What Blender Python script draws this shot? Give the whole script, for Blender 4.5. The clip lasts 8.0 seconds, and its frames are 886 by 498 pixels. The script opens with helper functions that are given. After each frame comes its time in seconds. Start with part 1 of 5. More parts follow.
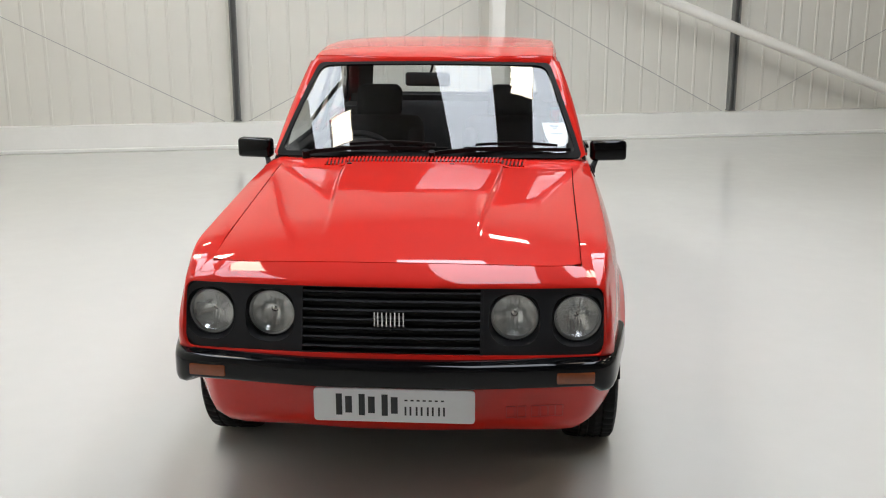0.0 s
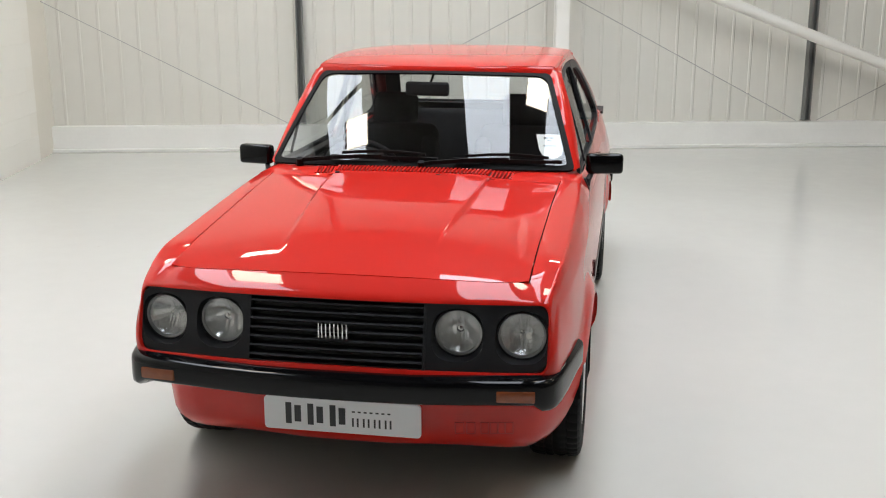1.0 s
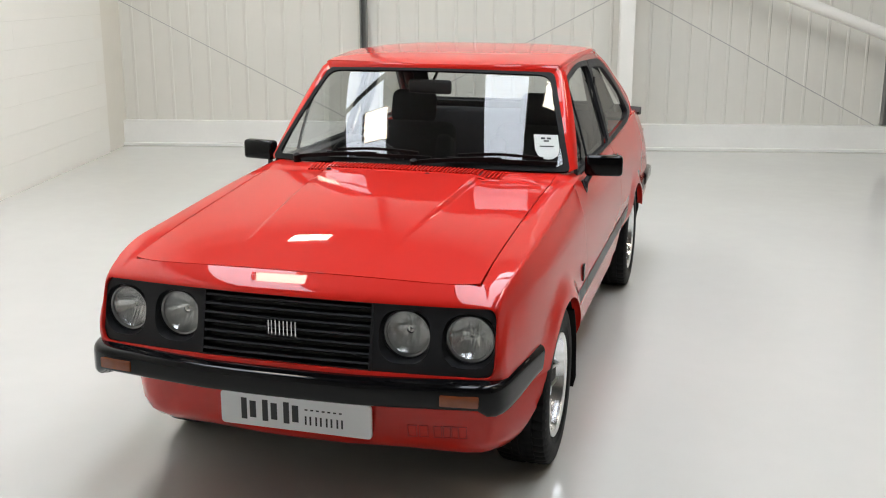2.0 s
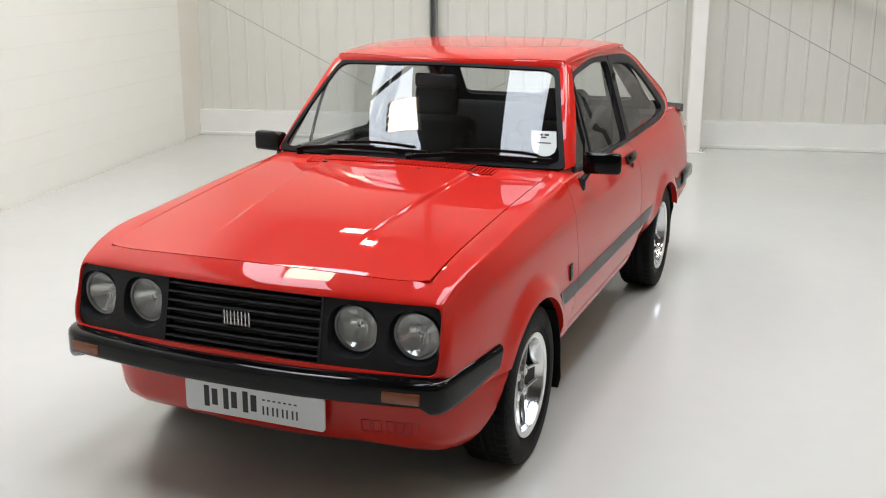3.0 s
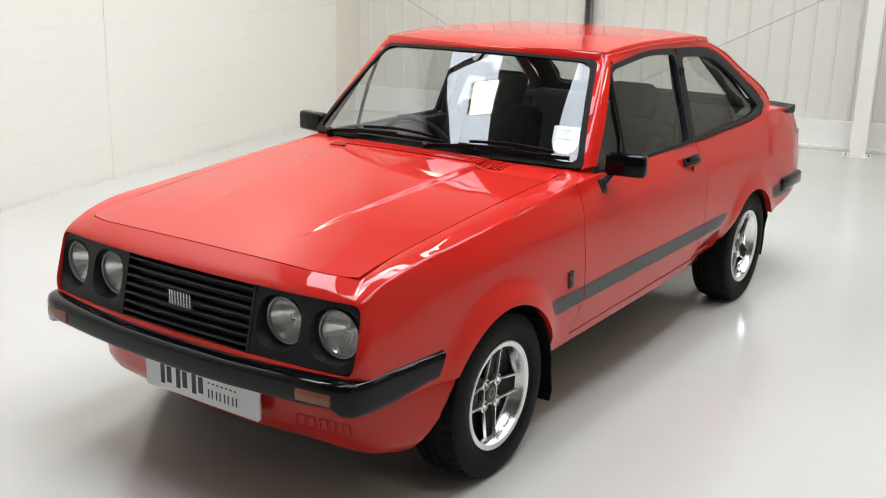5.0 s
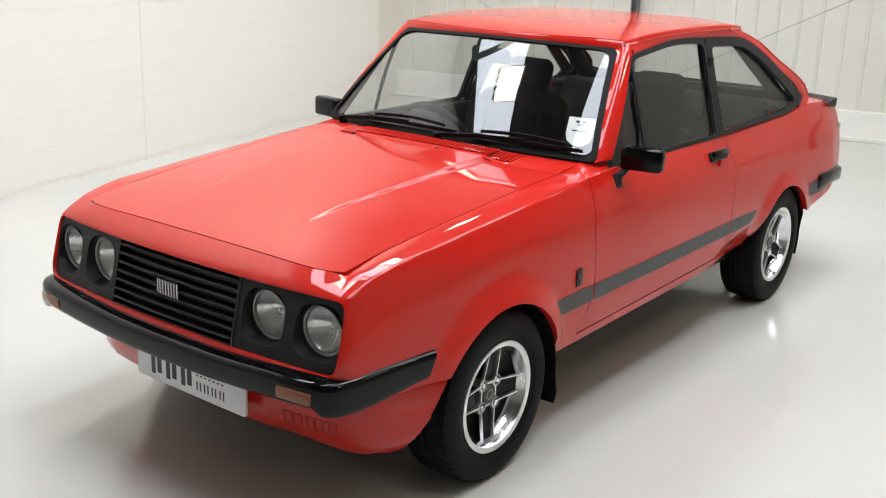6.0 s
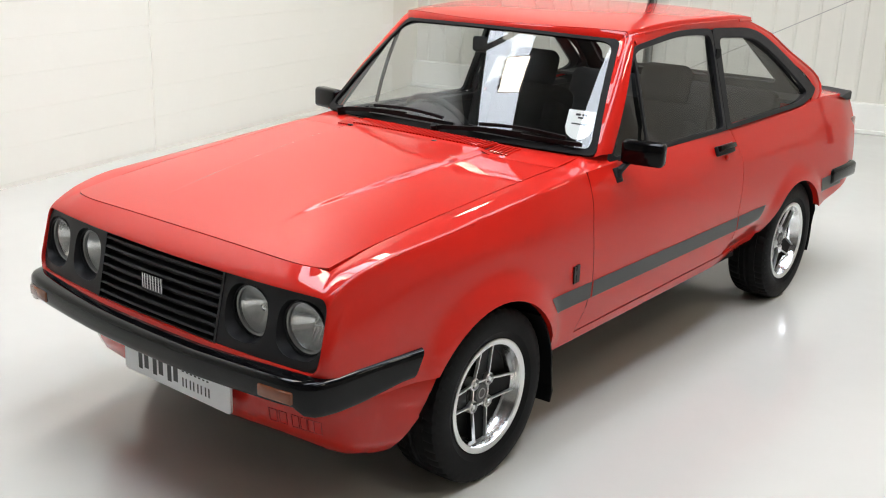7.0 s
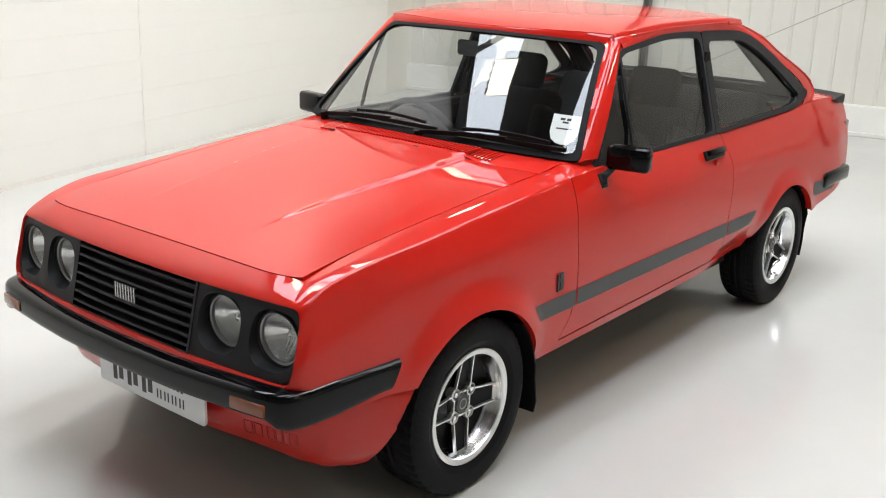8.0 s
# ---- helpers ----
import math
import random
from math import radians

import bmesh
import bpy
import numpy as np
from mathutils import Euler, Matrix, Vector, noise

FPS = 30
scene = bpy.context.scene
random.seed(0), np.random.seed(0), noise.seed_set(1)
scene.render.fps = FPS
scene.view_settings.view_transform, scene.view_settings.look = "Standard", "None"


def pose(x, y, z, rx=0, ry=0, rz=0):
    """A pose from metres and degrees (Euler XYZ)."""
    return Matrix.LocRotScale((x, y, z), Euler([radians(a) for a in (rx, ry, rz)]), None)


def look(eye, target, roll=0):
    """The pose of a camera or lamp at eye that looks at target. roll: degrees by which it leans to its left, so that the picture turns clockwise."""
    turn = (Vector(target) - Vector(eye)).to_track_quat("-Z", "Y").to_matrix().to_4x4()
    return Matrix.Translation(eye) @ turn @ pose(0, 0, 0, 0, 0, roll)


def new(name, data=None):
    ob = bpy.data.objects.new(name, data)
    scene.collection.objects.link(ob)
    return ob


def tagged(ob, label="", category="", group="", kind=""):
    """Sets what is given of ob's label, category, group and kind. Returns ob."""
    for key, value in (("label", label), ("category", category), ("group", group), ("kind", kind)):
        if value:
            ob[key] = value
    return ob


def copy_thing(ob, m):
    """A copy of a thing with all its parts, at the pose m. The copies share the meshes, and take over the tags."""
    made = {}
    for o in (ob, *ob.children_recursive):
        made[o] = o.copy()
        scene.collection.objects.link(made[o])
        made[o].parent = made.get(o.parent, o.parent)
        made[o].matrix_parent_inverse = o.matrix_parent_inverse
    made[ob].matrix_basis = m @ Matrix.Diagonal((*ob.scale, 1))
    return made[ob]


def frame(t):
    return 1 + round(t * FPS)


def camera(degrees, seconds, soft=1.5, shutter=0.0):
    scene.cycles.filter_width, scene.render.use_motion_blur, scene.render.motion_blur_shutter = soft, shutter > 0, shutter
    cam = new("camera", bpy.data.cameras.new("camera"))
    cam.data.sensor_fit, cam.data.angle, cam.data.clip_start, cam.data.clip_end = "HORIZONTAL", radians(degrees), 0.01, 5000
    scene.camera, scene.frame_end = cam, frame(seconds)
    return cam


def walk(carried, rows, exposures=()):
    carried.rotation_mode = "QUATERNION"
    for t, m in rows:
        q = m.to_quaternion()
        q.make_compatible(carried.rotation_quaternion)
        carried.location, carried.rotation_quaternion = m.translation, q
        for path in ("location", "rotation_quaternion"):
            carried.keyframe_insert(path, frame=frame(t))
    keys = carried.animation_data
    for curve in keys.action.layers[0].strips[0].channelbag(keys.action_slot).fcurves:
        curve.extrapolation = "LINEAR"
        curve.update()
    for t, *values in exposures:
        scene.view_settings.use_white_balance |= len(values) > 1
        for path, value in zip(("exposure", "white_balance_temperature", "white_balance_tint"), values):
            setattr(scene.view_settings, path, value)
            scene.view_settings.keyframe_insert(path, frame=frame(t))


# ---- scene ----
from collections import Counter

cam = camera(45.6, 8.0, soft=1.1)
PATH = [
    (0, (0.381, -3.776, 1.662), (0.244, -1.842, 1.172), -0.1),
    (0.5, (0.625, -3.739, 1.665), (0.38, -1.813, 1.186), -0.0),
    (1, (0.87, -3.693, 1.695), (0.533, -1.782, 1.208), -0.0),
    (1.5, (1.091, -3.61, 1.683), (0.658, -1.719, 1.196), 0.1),
    (3, (1.758, -3.36, 1.693), (1.035, -1.565, 1.19), 0.2),
    (3.5, (1.967, -3.215, 1.691), (1.137, -1.468, 1.181), 0.5),
    (4, (2.114, -3.078, 1.689), (1.201, -1.375, 1.173), 1.2),
    (4.5, (2.285, -2.942, 1.702), (1.28, -1.296, 1.176), 1.3),
    (6, (2.47, -2.596, 1.709), (1.312, -1.07, 1.136), 2.0),
    (6.5, (2.478, -2.525, 1.701), (1.302, -1.016, 1.117), 2.1),
    (7, (2.501, -2.474, 1.702), (1.311, -0.978, 1.112), 2.0),
    (7.5, (2.511, -2.428, 1.701), (1.316, -0.936, 1.113), 2.0),
    (8, (2.51, -2.382, 1.702), (1.318, -0.887, 1.116), 1.9),
]
EXPOSURE = [(0.0, 0.05, 6920, 10), (3.0, 0.09, 6920, 10), (8.0, 0.24, 6920, 10)]
walk(cam, [(t, look(eye, target, roll)) for t, eye, target, roll in PATH], EXPOSURE)

# ---- light ----
world = bpy.data.worlds.new("world")
scene.world = world
world.use_nodes = True
sky = world.node_tree.nodes.new("ShaderNodeTexSky")
sky.sky_type, sky.sun_disc, sky.sun_elevation, sky.sun_rotation = "NISHITA", False, radians(40), radians(200)
world.node_tree.links.new(sky.outputs[0], world.node_tree.nodes["Background"].inputs[0])
world.node_tree.nodes["Background"].inputs[1].default_value = 0.1
ROOFLIGHT, TUBE = 8.8, 21.0

# the hall is turned against the car: u runs along the back wall, v from it into the hall
HALL = Matrix.Translation((-5.0, 6.42, 0)) @ Matrix.Rotation(radians(13.0), 4, "Z") @ Matrix.Diagonal((1, -1, 1, 1))


# ---- materials ----
def material(name, colour, rough=0.5, metal=0.0, coat=0.0, vary=0.0, scale=6.0, bump=0.0, bump_scale=200.0, rough_vary=0.0, spec=0.5, island=0.0, coat_rough=0.03, wave=0.0):
    """A principled material with colour and roughness that vary at two scales, and a fine relief."""
    m = bpy.data.materials.new(name)
    m.use_nodes = True
    nt = m.node_tree
    b = nt.nodes["Principled BSDF"]
    b.inputs["Base Color"].default_value = (*colour, 1)
    b.inputs["Roughness"].default_value = rough
    b.inputs["Metallic"].default_value = metal
    b.inputs["Coat Weight"].default_value = coat
    b.inputs["Coat Roughness"].default_value = coat_rough
    b.inputs["Specular IOR Level"].default_value = spec
    co = nt.nodes.new("ShaderNodeTexCoord")
    if vary > 0 or rough_vary > 0 or island > 0:
        big, fine = nt.nodes.new("ShaderNodeTexNoise"), nt.nodes.new("ShaderNodeTexNoise")
        big.inputs["Scale"].default_value, fine.inputs["Scale"].default_value = scale, scale * 11
        big.inputs["Detail"].default_value = fine.inputs["Detail"].default_value = 5
        mix = nt.nodes.new("ShaderNodeMath")
        mix.operation = "MULTIPLY_ADD"
        mix.inputs[1].default_value = 0.4
        for n in (big, fine):
            nt.links.new(co.outputs["Object"], n.inputs["Vector"])
        nt.links.new(fine.outputs[0], mix.inputs[0])
        nt.links.new(big.outputs[0], mix.inputs[2])
        if island > 0:
            info = nt.nodes.new("ShaderNodeObjectInfo")
            add = nt.nodes.new("ShaderNodeMath")
            add.operation = "MULTIPLY_ADD"
            add.inputs[1].default_value = island
            nt.links.new(info.outputs["Random"], add.inputs[0])
            nt.links.new(mix.outputs[0], add.inputs[2])
            mix = add
        if vary > 0:
            ramp = nt.nodes.new("ShaderNodeMapRange")
            ramp.inputs[1].default_value, ramp.inputs[2].default_value = 0.4, 1.1
            ramp.inputs[3].default_value, ramp.inputs[4].default_value = 1 - vary, 1 + vary
            nt.links.new(mix.outputs[0], ramp.inputs[0])
            mul = nt.nodes.new("ShaderNodeVectorMath")
            mul.operation = "SCALE"
            mul.inputs[0].default_value = colour
            nt.links.new(ramp.outputs[0], mul.inputs["Scale"])
            nt.links.new(mul.outputs[0], b.inputs["Base Color"])
        if rough_vary > 0:
            ramp = nt.nodes.new("ShaderNodeMapRange")
            ramp.inputs[1].default_value, ramp.inputs[2].default_value = 0.4, 1.1
            ramp.inputs[3].default_value, ramp.inputs[4].default_value = max(rough - rough_vary, 0.02), rough + rough_vary
            nt.links.new(mix.outputs[0], ramp.inputs[0])
            nt.links.new(ramp.outputs[0], b.inputs["Roughness"])
    if bump > 0:
        n, bp = nt.nodes.new("ShaderNodeTexNoise"), nt.nodes.new("ShaderNodeBump")
        n.inputs["Scale"].default_value, n.inputs["Detail"].default_value = bump_scale, 4
        bp.inputs["Strength"].default_value, bp.inputs["Distance"].default_value = bump, 0.002
        nt.links.new(co.outputs["Object"], n.inputs["Vector"])
        nt.links.new(n.outputs[0], bp.inputs["Height"])
        nt.links.new(bp.outputs[0], b.inputs["Normal"])
    if wave > 0:
        # slow waves of the pressed panels, seen in the clear coat
        n, bp = nt.nodes.new("ShaderNodeTexNoise"), nt.nodes.new("ShaderNodeBump")
        n.inputs["Scale"].default_value, n.inputs["Detail"].default_value = 2.4, 0
        bp.inputs["Strength"].default_value, bp.inputs["Distance"].default_value = wave, 0.003
        nt.links.new(co.outputs["Object"], n.inputs["Vector"])
        nt.links.new(n.outputs[0], bp.inputs["Height"])
        nt.links.new(bp.outputs[0], b.inputs["Normal"])
        nt.links.new(bp.outputs[0], b.inputs["Coat Normal"])
    return m


def glow(name, colour, strength):
    m = bpy.data.materials.new(name)
    m.use_nodes = True
    b = m.node_tree.nodes["Principled BSDF"]
    b.inputs["Base Color"].default_value = (0.8, 0.8, 0.8, 1)
    b.inputs["Emission Color"].default_value = (*colour, 1)
    b.inputs["Emission Strength"].default_value = strength
    return m


def glass(name, tint, rough=0.0, film=0.10):
    """Thin glass: clear, with a mirror film that grows towards grazing angles."""
    m = bpy.data.materials.new(name)
    m.use_nodes = True
    nt = m.node_tree
    nt.nodes.remove(nt.nodes["Principled BSDF"])
    clear, gloss, mix, lw, pw, fr = (nt.nodes.new(k) for k in ("ShaderNodeBsdfTransparent", "ShaderNodeBsdfGlossy", "ShaderNodeMixShader", "ShaderNodeLayerWeight", "ShaderNodeMath", "ShaderNodeMath"))
    clear.inputs[0].default_value = (*tint, 1)
    gloss.inputs["Roughness"].default_value = rough
    lw.inputs["Blend"].default_value = 0.5
    pw.operation, fr.operation = "POWER", "MULTIPLY_ADD"
    pw.inputs[1].default_value = 4.0
    fr.inputs[1].default_value, fr.inputs[2].default_value = 0.5, film
    nt.links.new(lw.outputs["Facing"], pw.inputs[0])
    nt.links.new(pw.outputs[0], fr.inputs[0])
    nt.links.new(fr.outputs[0], mix.inputs[0])
    nt.links.new(clear.outputs[0], mix.inputs[1])
    nt.links.new(gloss.outputs[0], mix.inputs[2])
    nt.links.new(mix.outputs[0], nt.nodes["Material Output"].inputs[0])
    return m


RED = material("red_paint", (0.57, 0.0155, 0.0092), 0.45, coat=0.84, vary=0.03, scale=3.0, coat_rough=0.006, spec=0.05, wave=0.35)
BLACK = material("black_trim", (0.018, 0.018, 0.020), 0.45, spec=0.22, vary=0.15, scale=20, bump=0.1, bump_scale=900, rough_vary=0.06)
BLACK_GLOSS = material("black_enamel", (0.0022, 0.0022, 0.0026), 0.09, spec=0.22, vary=0.1, scale=12, rough_vary=0.05)
BUMPER = material("black_bumper_enamel", (0.003, 0.003, 0.0036), 0.06, spec=0.26, rough_vary=0.03, scale=12)
# black rubber, also used as painted shade in the door and bonnet gaps
RUBBER_SHADE = material("rubber_and_gap_shade", (0.004, 0.004, 0.0043), 0.6, spec=0.14, vary=0.2, scale=30, bump=0.1, bump_scale=500)
TYRE = material("tyre_rubber", (0.007, 0.007, 0.0075), 0.62, spec=0.13, vary=0.25, scale=18, bump=0.2, bump_scale=350, rough_vary=0.1)
STRIPE = material("grey_stripe_film", (0.045, 0.047, 0.047), 0.4, vary=0.1, scale=15)
RIB = material("machined_alloy", (0.86, 0.86, 0.86), 0.32, metal=1.0, rough_vary=0.05, scale=60)
BARREL = material("turned_alloy_barrel", (0.86, 0.86, 0.86), 0.19, metal=1.0, rough_vary=0.06, scale=50)
CHROME = material("chrome", (0.86, 0.86, 0.87), 0.06, metal=1.0)
REFLECTOR = material("lamp_reflector", (0.97, 0.97, 0.97), 0.22, metal=0.8, rough_vary=0.08, scale=30, bump=0.35, bump_scale=60)
SATIN_BOWL = material("satin_lamp_bowl", (0.97, 0.97, 0.97), 0.16, metal=0.7, rough_vary=0.1, scale=40, bump=0.3, bump_scale=90)
LAMP_RIM = material("grey_lamp_rim", (0.30, 0.30, 0.30), 0.35, metal=0.6)
SPOKE = material("black_spoke_paint", (0.003, 0.003, 0.0034), 0.4, spec=0.15, vary=0.1, scale=25)
AMBER = material("amber_lens", (0.22, 0.052, 0.013), 0.2, coat=0.4, vary=0.15, scale=40, bump=0.2, bump_scale=250)
TAIL_RED = material("red_lens", (0.28, 0.012, 0.012), 0.15, coat=0.6, vary=0.1, scale=40)
PLATE = material("white_plate", (0.86, 0.86, 0.87), 0.3, vary=0.02, scale=8)
INK = material("black_ink", (0.02, 0.02, 0.022), 0.4)
CARD = material("white_card", (0.82, 0.82, 0.80), 0.5, vary=0.02, scale=20)
CLOTH = material("black_cloth", (0.021, 0.021, 0.023), 0.9, spec=0.1, vary=0.25, scale=25, bump=0.4, bump_scale=600)
VINYL = material("black_vinyl", (0.020, 0.020, 0.021), 0.55, spec=0.2, vary=0.2, scale=20, bump=0.25, bump_scale=400)
GLASS = glass("window_glass", (0.86, 0.88, 0.88), film=0.085)
SIDE_GLASS = glass("tinted_window_glass", (0.84, 0.86, 0.85), film=0.12)
LENS = glass("lamp_glass", (0.97, 0.975, 0.97), 0.02, film=0.06)
FLOOR = material("pale_epoxy_floor", (0.565, 0.555, 0.52), 0.14, vary=0.035, scale=0.7, rough_vary=0.05, spec=0.68, bump=0.02, bump_scale=25)
# small dark scuffs on the floor
nt = FLOOR.node_tree
spot, cut, dark = (nt.nodes.new(k) for k in ("ShaderNodeTexNoise", "ShaderNodeMapRange", "ShaderNodeMix"))
spot.inputs["Scale"].default_value, spot.inputs["Detail"].default_value, spot.inputs["Roughness"].default_value = 2.6, 6, 0.75
cut.inputs[1].default_value, cut.inputs[2].default_value, cut.inputs[4].default_value = 0.69, 0.76, 0.30
dark.data_type = "RGBA"
dark.inputs[7].default_value = (0.20, 0.19, 0.17, 1)
floor_bsdf = nt.nodes["Principled BSDF"]
nt.links.new(floor_bsdf.inputs["Base Color"].links[0].from_socket, dark.inputs[6])
nt.links.new(spot.outputs[0], cut.inputs[0])
nt.links.new(cut.outputs[0], dark.inputs[0])
nt.links.new(dark.outputs[2], floor_bsdf.inputs["Base Color"])
for node in nt.nodes:
    if node.bl_idname == "ShaderNodeTexCoord":
        nt.links.new(node.outputs["Object"], spot.inputs["Vector"])
BLOCK = material("cream_block_paint", (0.885, 0.86, 0.79), 0.6, vary=0.006, scale=1.6, bump=0.25, bump_scale=120)
MORTAR = material("painted_mortar", (0.88, 0.85, 0.775), 0.65, vary=0.02, scale=4)
PIER = material("cream_pier_paint", (0.80, 0.76, 0.67), 0.6, vary=0.03, scale=2.5, bump=0.1, bump_scale=80)
CLADDING = material("pale_grey_cladding", (0.66, 0.64, 0.58), 0.5, vary=0.035, scale=0.9, bump=0.03, bump_scale=40, island=0.06)
PLINTH = material("white_plinth_paint", (0.78, 0.77, 0.73), 0.55, vary=0.04, scale=3, bump=0.1, bump_scale=60)
STEEL_WHITE = material("white_steel_paint", (0.80, 0.78, 0.73), 0.4, vary=0.03, scale=4)
STEEL_DARK = material("dark_grey_steel", (0.16, 0.16, 0.15), 0.5, vary=0.15, scale=6)
ROD = material("steel_rod", (0.38, 0.37, 0.35), 0.5, vary=0.1, scale=12)
ROOF_SHEET = material("grey_roof_sheet", (0.10, 0.10, 0.097), 0.6, vary=0.06, scale=1.0)
PURLIN = material("galvanised_purlin", (0.22, 0.22, 0.22), 0.5, vary=0.1, scale=5)
SKYLIGHT = glow("translucent_rooflight", (0.75, 0.85, 1.0), ROOFLIGHT)
LED = glow("lamp_panel", (1.0, 0.92, 0.79), TUBE)
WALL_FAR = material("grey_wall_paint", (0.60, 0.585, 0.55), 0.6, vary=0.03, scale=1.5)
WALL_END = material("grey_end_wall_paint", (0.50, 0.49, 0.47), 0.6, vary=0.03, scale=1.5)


# ---- mesh helpers ----
def part(name, data, mat, parent=None, label="", smooth=35.0, bevel=0.0):
    """Links a mesh, made of (vertices, faces) or of a bmesh, as one object under its parent."""
    me = bpy.data.meshes.new(name)
    if isinstance(data, bmesh.types.BMesh):
        data.to_mesh(me)
        data.free()
    else:
        me.from_pydata([tuple(v) for v in data[0]], [], data[1])
    me.update()
    if smooth > 0:
        me.shade_smooth()
        me.set_sharp_from_angle(angle=radians(smooth))
    me.materials.append(mat)
    ob = new(name, me)
    ob.parent = parent
    if label:
        tagged(ob, label)
    if bevel > 0:
        b = ob.modifiers.new("bevel", "BEVEL")
        b.width, b.segments, b.limit_method, b.angle_limit = bevel, 2, "ANGLE", radians(40)
    return ob


def thicken(ob, depth, offset=-1.0, inside=None, rim=False):
    """Gives a skin its thickness, with hard edges; inside: a material of its own for the inner face and, with rim, for the edges."""
    me = ob.data
    at = [v.co.copy() for v in me.vertices]
    out = [v.normal.copy() for v in me.vertices]
    skin = [tuple(f.vertices) for f in me.polygons]
    n = len(at)
    front = [p + d * depth * (offset + 1) / 2 for p, d in zip(at, out)]
    back = [p + d * depth * (offset - 1) / 2 for p, d in zip(at, out)]
    used = Counter(tuple(sorted(e)) for f in skin for e in zip(f, f[1:] + f[:1]))
    border = [(e[1], e[0], n + e[0], n + e[1]) for f in skin for e in zip(f, f[1:] + f[:1]) if used[tuple(sorted(e))] == 1]
    me.clear_geometry()
    me.from_pydata(front + back, [], skin + [tuple(n + i for i in reversed(f)) for f in skin] + border)
    if inside:
        me.materials.append(inside)
        m = len(skin)
        me.polygons.foreach_set("material_index", [0] * m + [1] * m + [1 if rim else 0] * len(border))
    me.shade_smooth()
    me.set_sharp_from_angle(angle=radians(48))
    me.update()
    return ob


def curve(*pairs):
    """A smooth curve through (at, value) pairs, with no overshoot."""
    xs = [p[0] for p in pairs]
    ys = [p[1] for p in pairs]
    n = len(xs)
    d = [(ys[i + 1] - ys[i]) / (xs[i + 1] - xs[i]) for i in range(n - 1)]
    m = [d[0]] + [0 if d[i - 1] * d[i] <= 0 else 2 * d[i - 1] * d[i] / (d[i - 1] + d[i]) for i in range(1, n - 1)] + [d[-1]]

    def f(x):
        if x <= xs[0]:
            return ys[0] + d[0] * (x - xs[0])
        if x >= xs[-1]:
            return ys[-1] + d[-1] * (x - xs[-1])
        i = max(k for k in range(n - 1) if xs[k] <= x)
        h = xs[i + 1] - xs[i]
        s = (x - xs[i]) / h
        return ys[i] * (1 + 2 * s) * (1 - s) ** 2 + h * m[i] * s * (1 - s) ** 2 + ys[i + 1] * s * s * (3 - 2 * s) + h * m[i + 1] * s * s * (s - 1)

    return f


def smooth01(a, b, x):
    s = min(max((x - a) / (b - a), 0.0), 1.0)
    return s * s * (3 - 2 * s)


def lerp(a, b, s):
    return a + (b - a) * s


def oriented(verts, faces, ref):
    """Turns the faces so that they look away from the point ref."""
    total = 0.0
    for f in faces:
        a, b, c = (Vector(verts[i]) for i in f[:3])
        total += (b - a).cross(c - a).dot((a + b + c) / 3 - Vector(ref))
    return (verts, faces) if total > 0 else (verts, [tuple(reversed(f)) for f in faces])


def rows_mesh(rows, closed=False, ref=None):
    """A skin over rows of points, all of one length."""
    n = len(rows[0])
    verts = [p for r in rows for p in r]
    faces = []
    for i in range(len(rows) - 1):
        for j in range(n if closed else n - 1):
            k = (j + 1) % n
            faces.append((i * n + j, i * n + k, (i + 1) * n + k, (i + 1) * n + j))
    return oriented(verts, faces, ref) if ref is not None else (verts, faces)


def mirrored(data):
    return [(-x, y, z) for x, y, z in data[0]], [tuple(reversed(f)) for f in data[1]]


def join(*meshes):
    verts, faces = [], []
    for v, f in meshes:
        k = len(verts)
        verts += list(v)
        faces += [tuple(i + k for i in q) for q in f]
    return verts, faces


def box(x0, x1, y0, y1, z0, z1):
    v = [(x, y, z) for x in (x0, x1) for y in (y0, y1) for z in (z0, z1)]
    return v, [(0, 1, 3, 2), (4, 6, 7, 5), (0, 4, 5, 1), (2, 3, 7, 6), (0, 2, 6, 4), (1, 5, 7, 3)]


def rounded_box(size, radius, segs=3, centre=(0, 0, 0)):
    bm = bmesh.new()
    bmesh.ops.create_cube(bm, size=1.0)
    bmesh.ops.scale(bm, vec=size, verts=bm.verts)
    bmesh.ops.bevel(bm, geom=bm.edges[:], offset=radius, segments=segs, affect="EDGES", profile=0.5)
    bmesh.ops.translate(bm, vec=centre, verts=bm.verts)
    return bm


def moved(data, m):
    return [tuple(m @ Vector(v)) for v in data[0]], data[1]


def turned(profile, n, axis_x=True):
    """A body turned about the x axis from (x, radius) pairs."""
    rows = []
    for x, r in profile:
        rows.append([(x, r * math.cos(2 * math.pi * k / n), r * math.sin(2 * math.pi * k / n)) for k in range(n)])
    return rows_mesh(rows, closed=True)


def rod(points, radius, n=8):
    """A round bar along points, capped at both ends."""
    pts = [Vector(p) for p in points]
    rings = []
    for i, p in enumerate(pts):
        t = (pts[min(i + 1, len(pts) - 1)] - pts[max(i - 1, 0)]).normalized()
        a = t.orthogonal().normalized() if abs(t.z) > 0.9 else t.cross(Vector((0, 0, 1))).normalized()
        b = t.cross(a)
        r = radius[i] if isinstance(radius, (list, tuple)) else radius
        rings.append([tuple(p + a * r * math.cos(2 * math.pi * k / n) + b * r * math.sin(2 * math.pi * k / n)) for k in range(n)])
    v, f = rows_mesh(rings, closed=True)
    m = len(rings)
    return v, f + [tuple(range(n - 1, -1, -1)), tuple((m - 1) * n + k for k in range(n))]


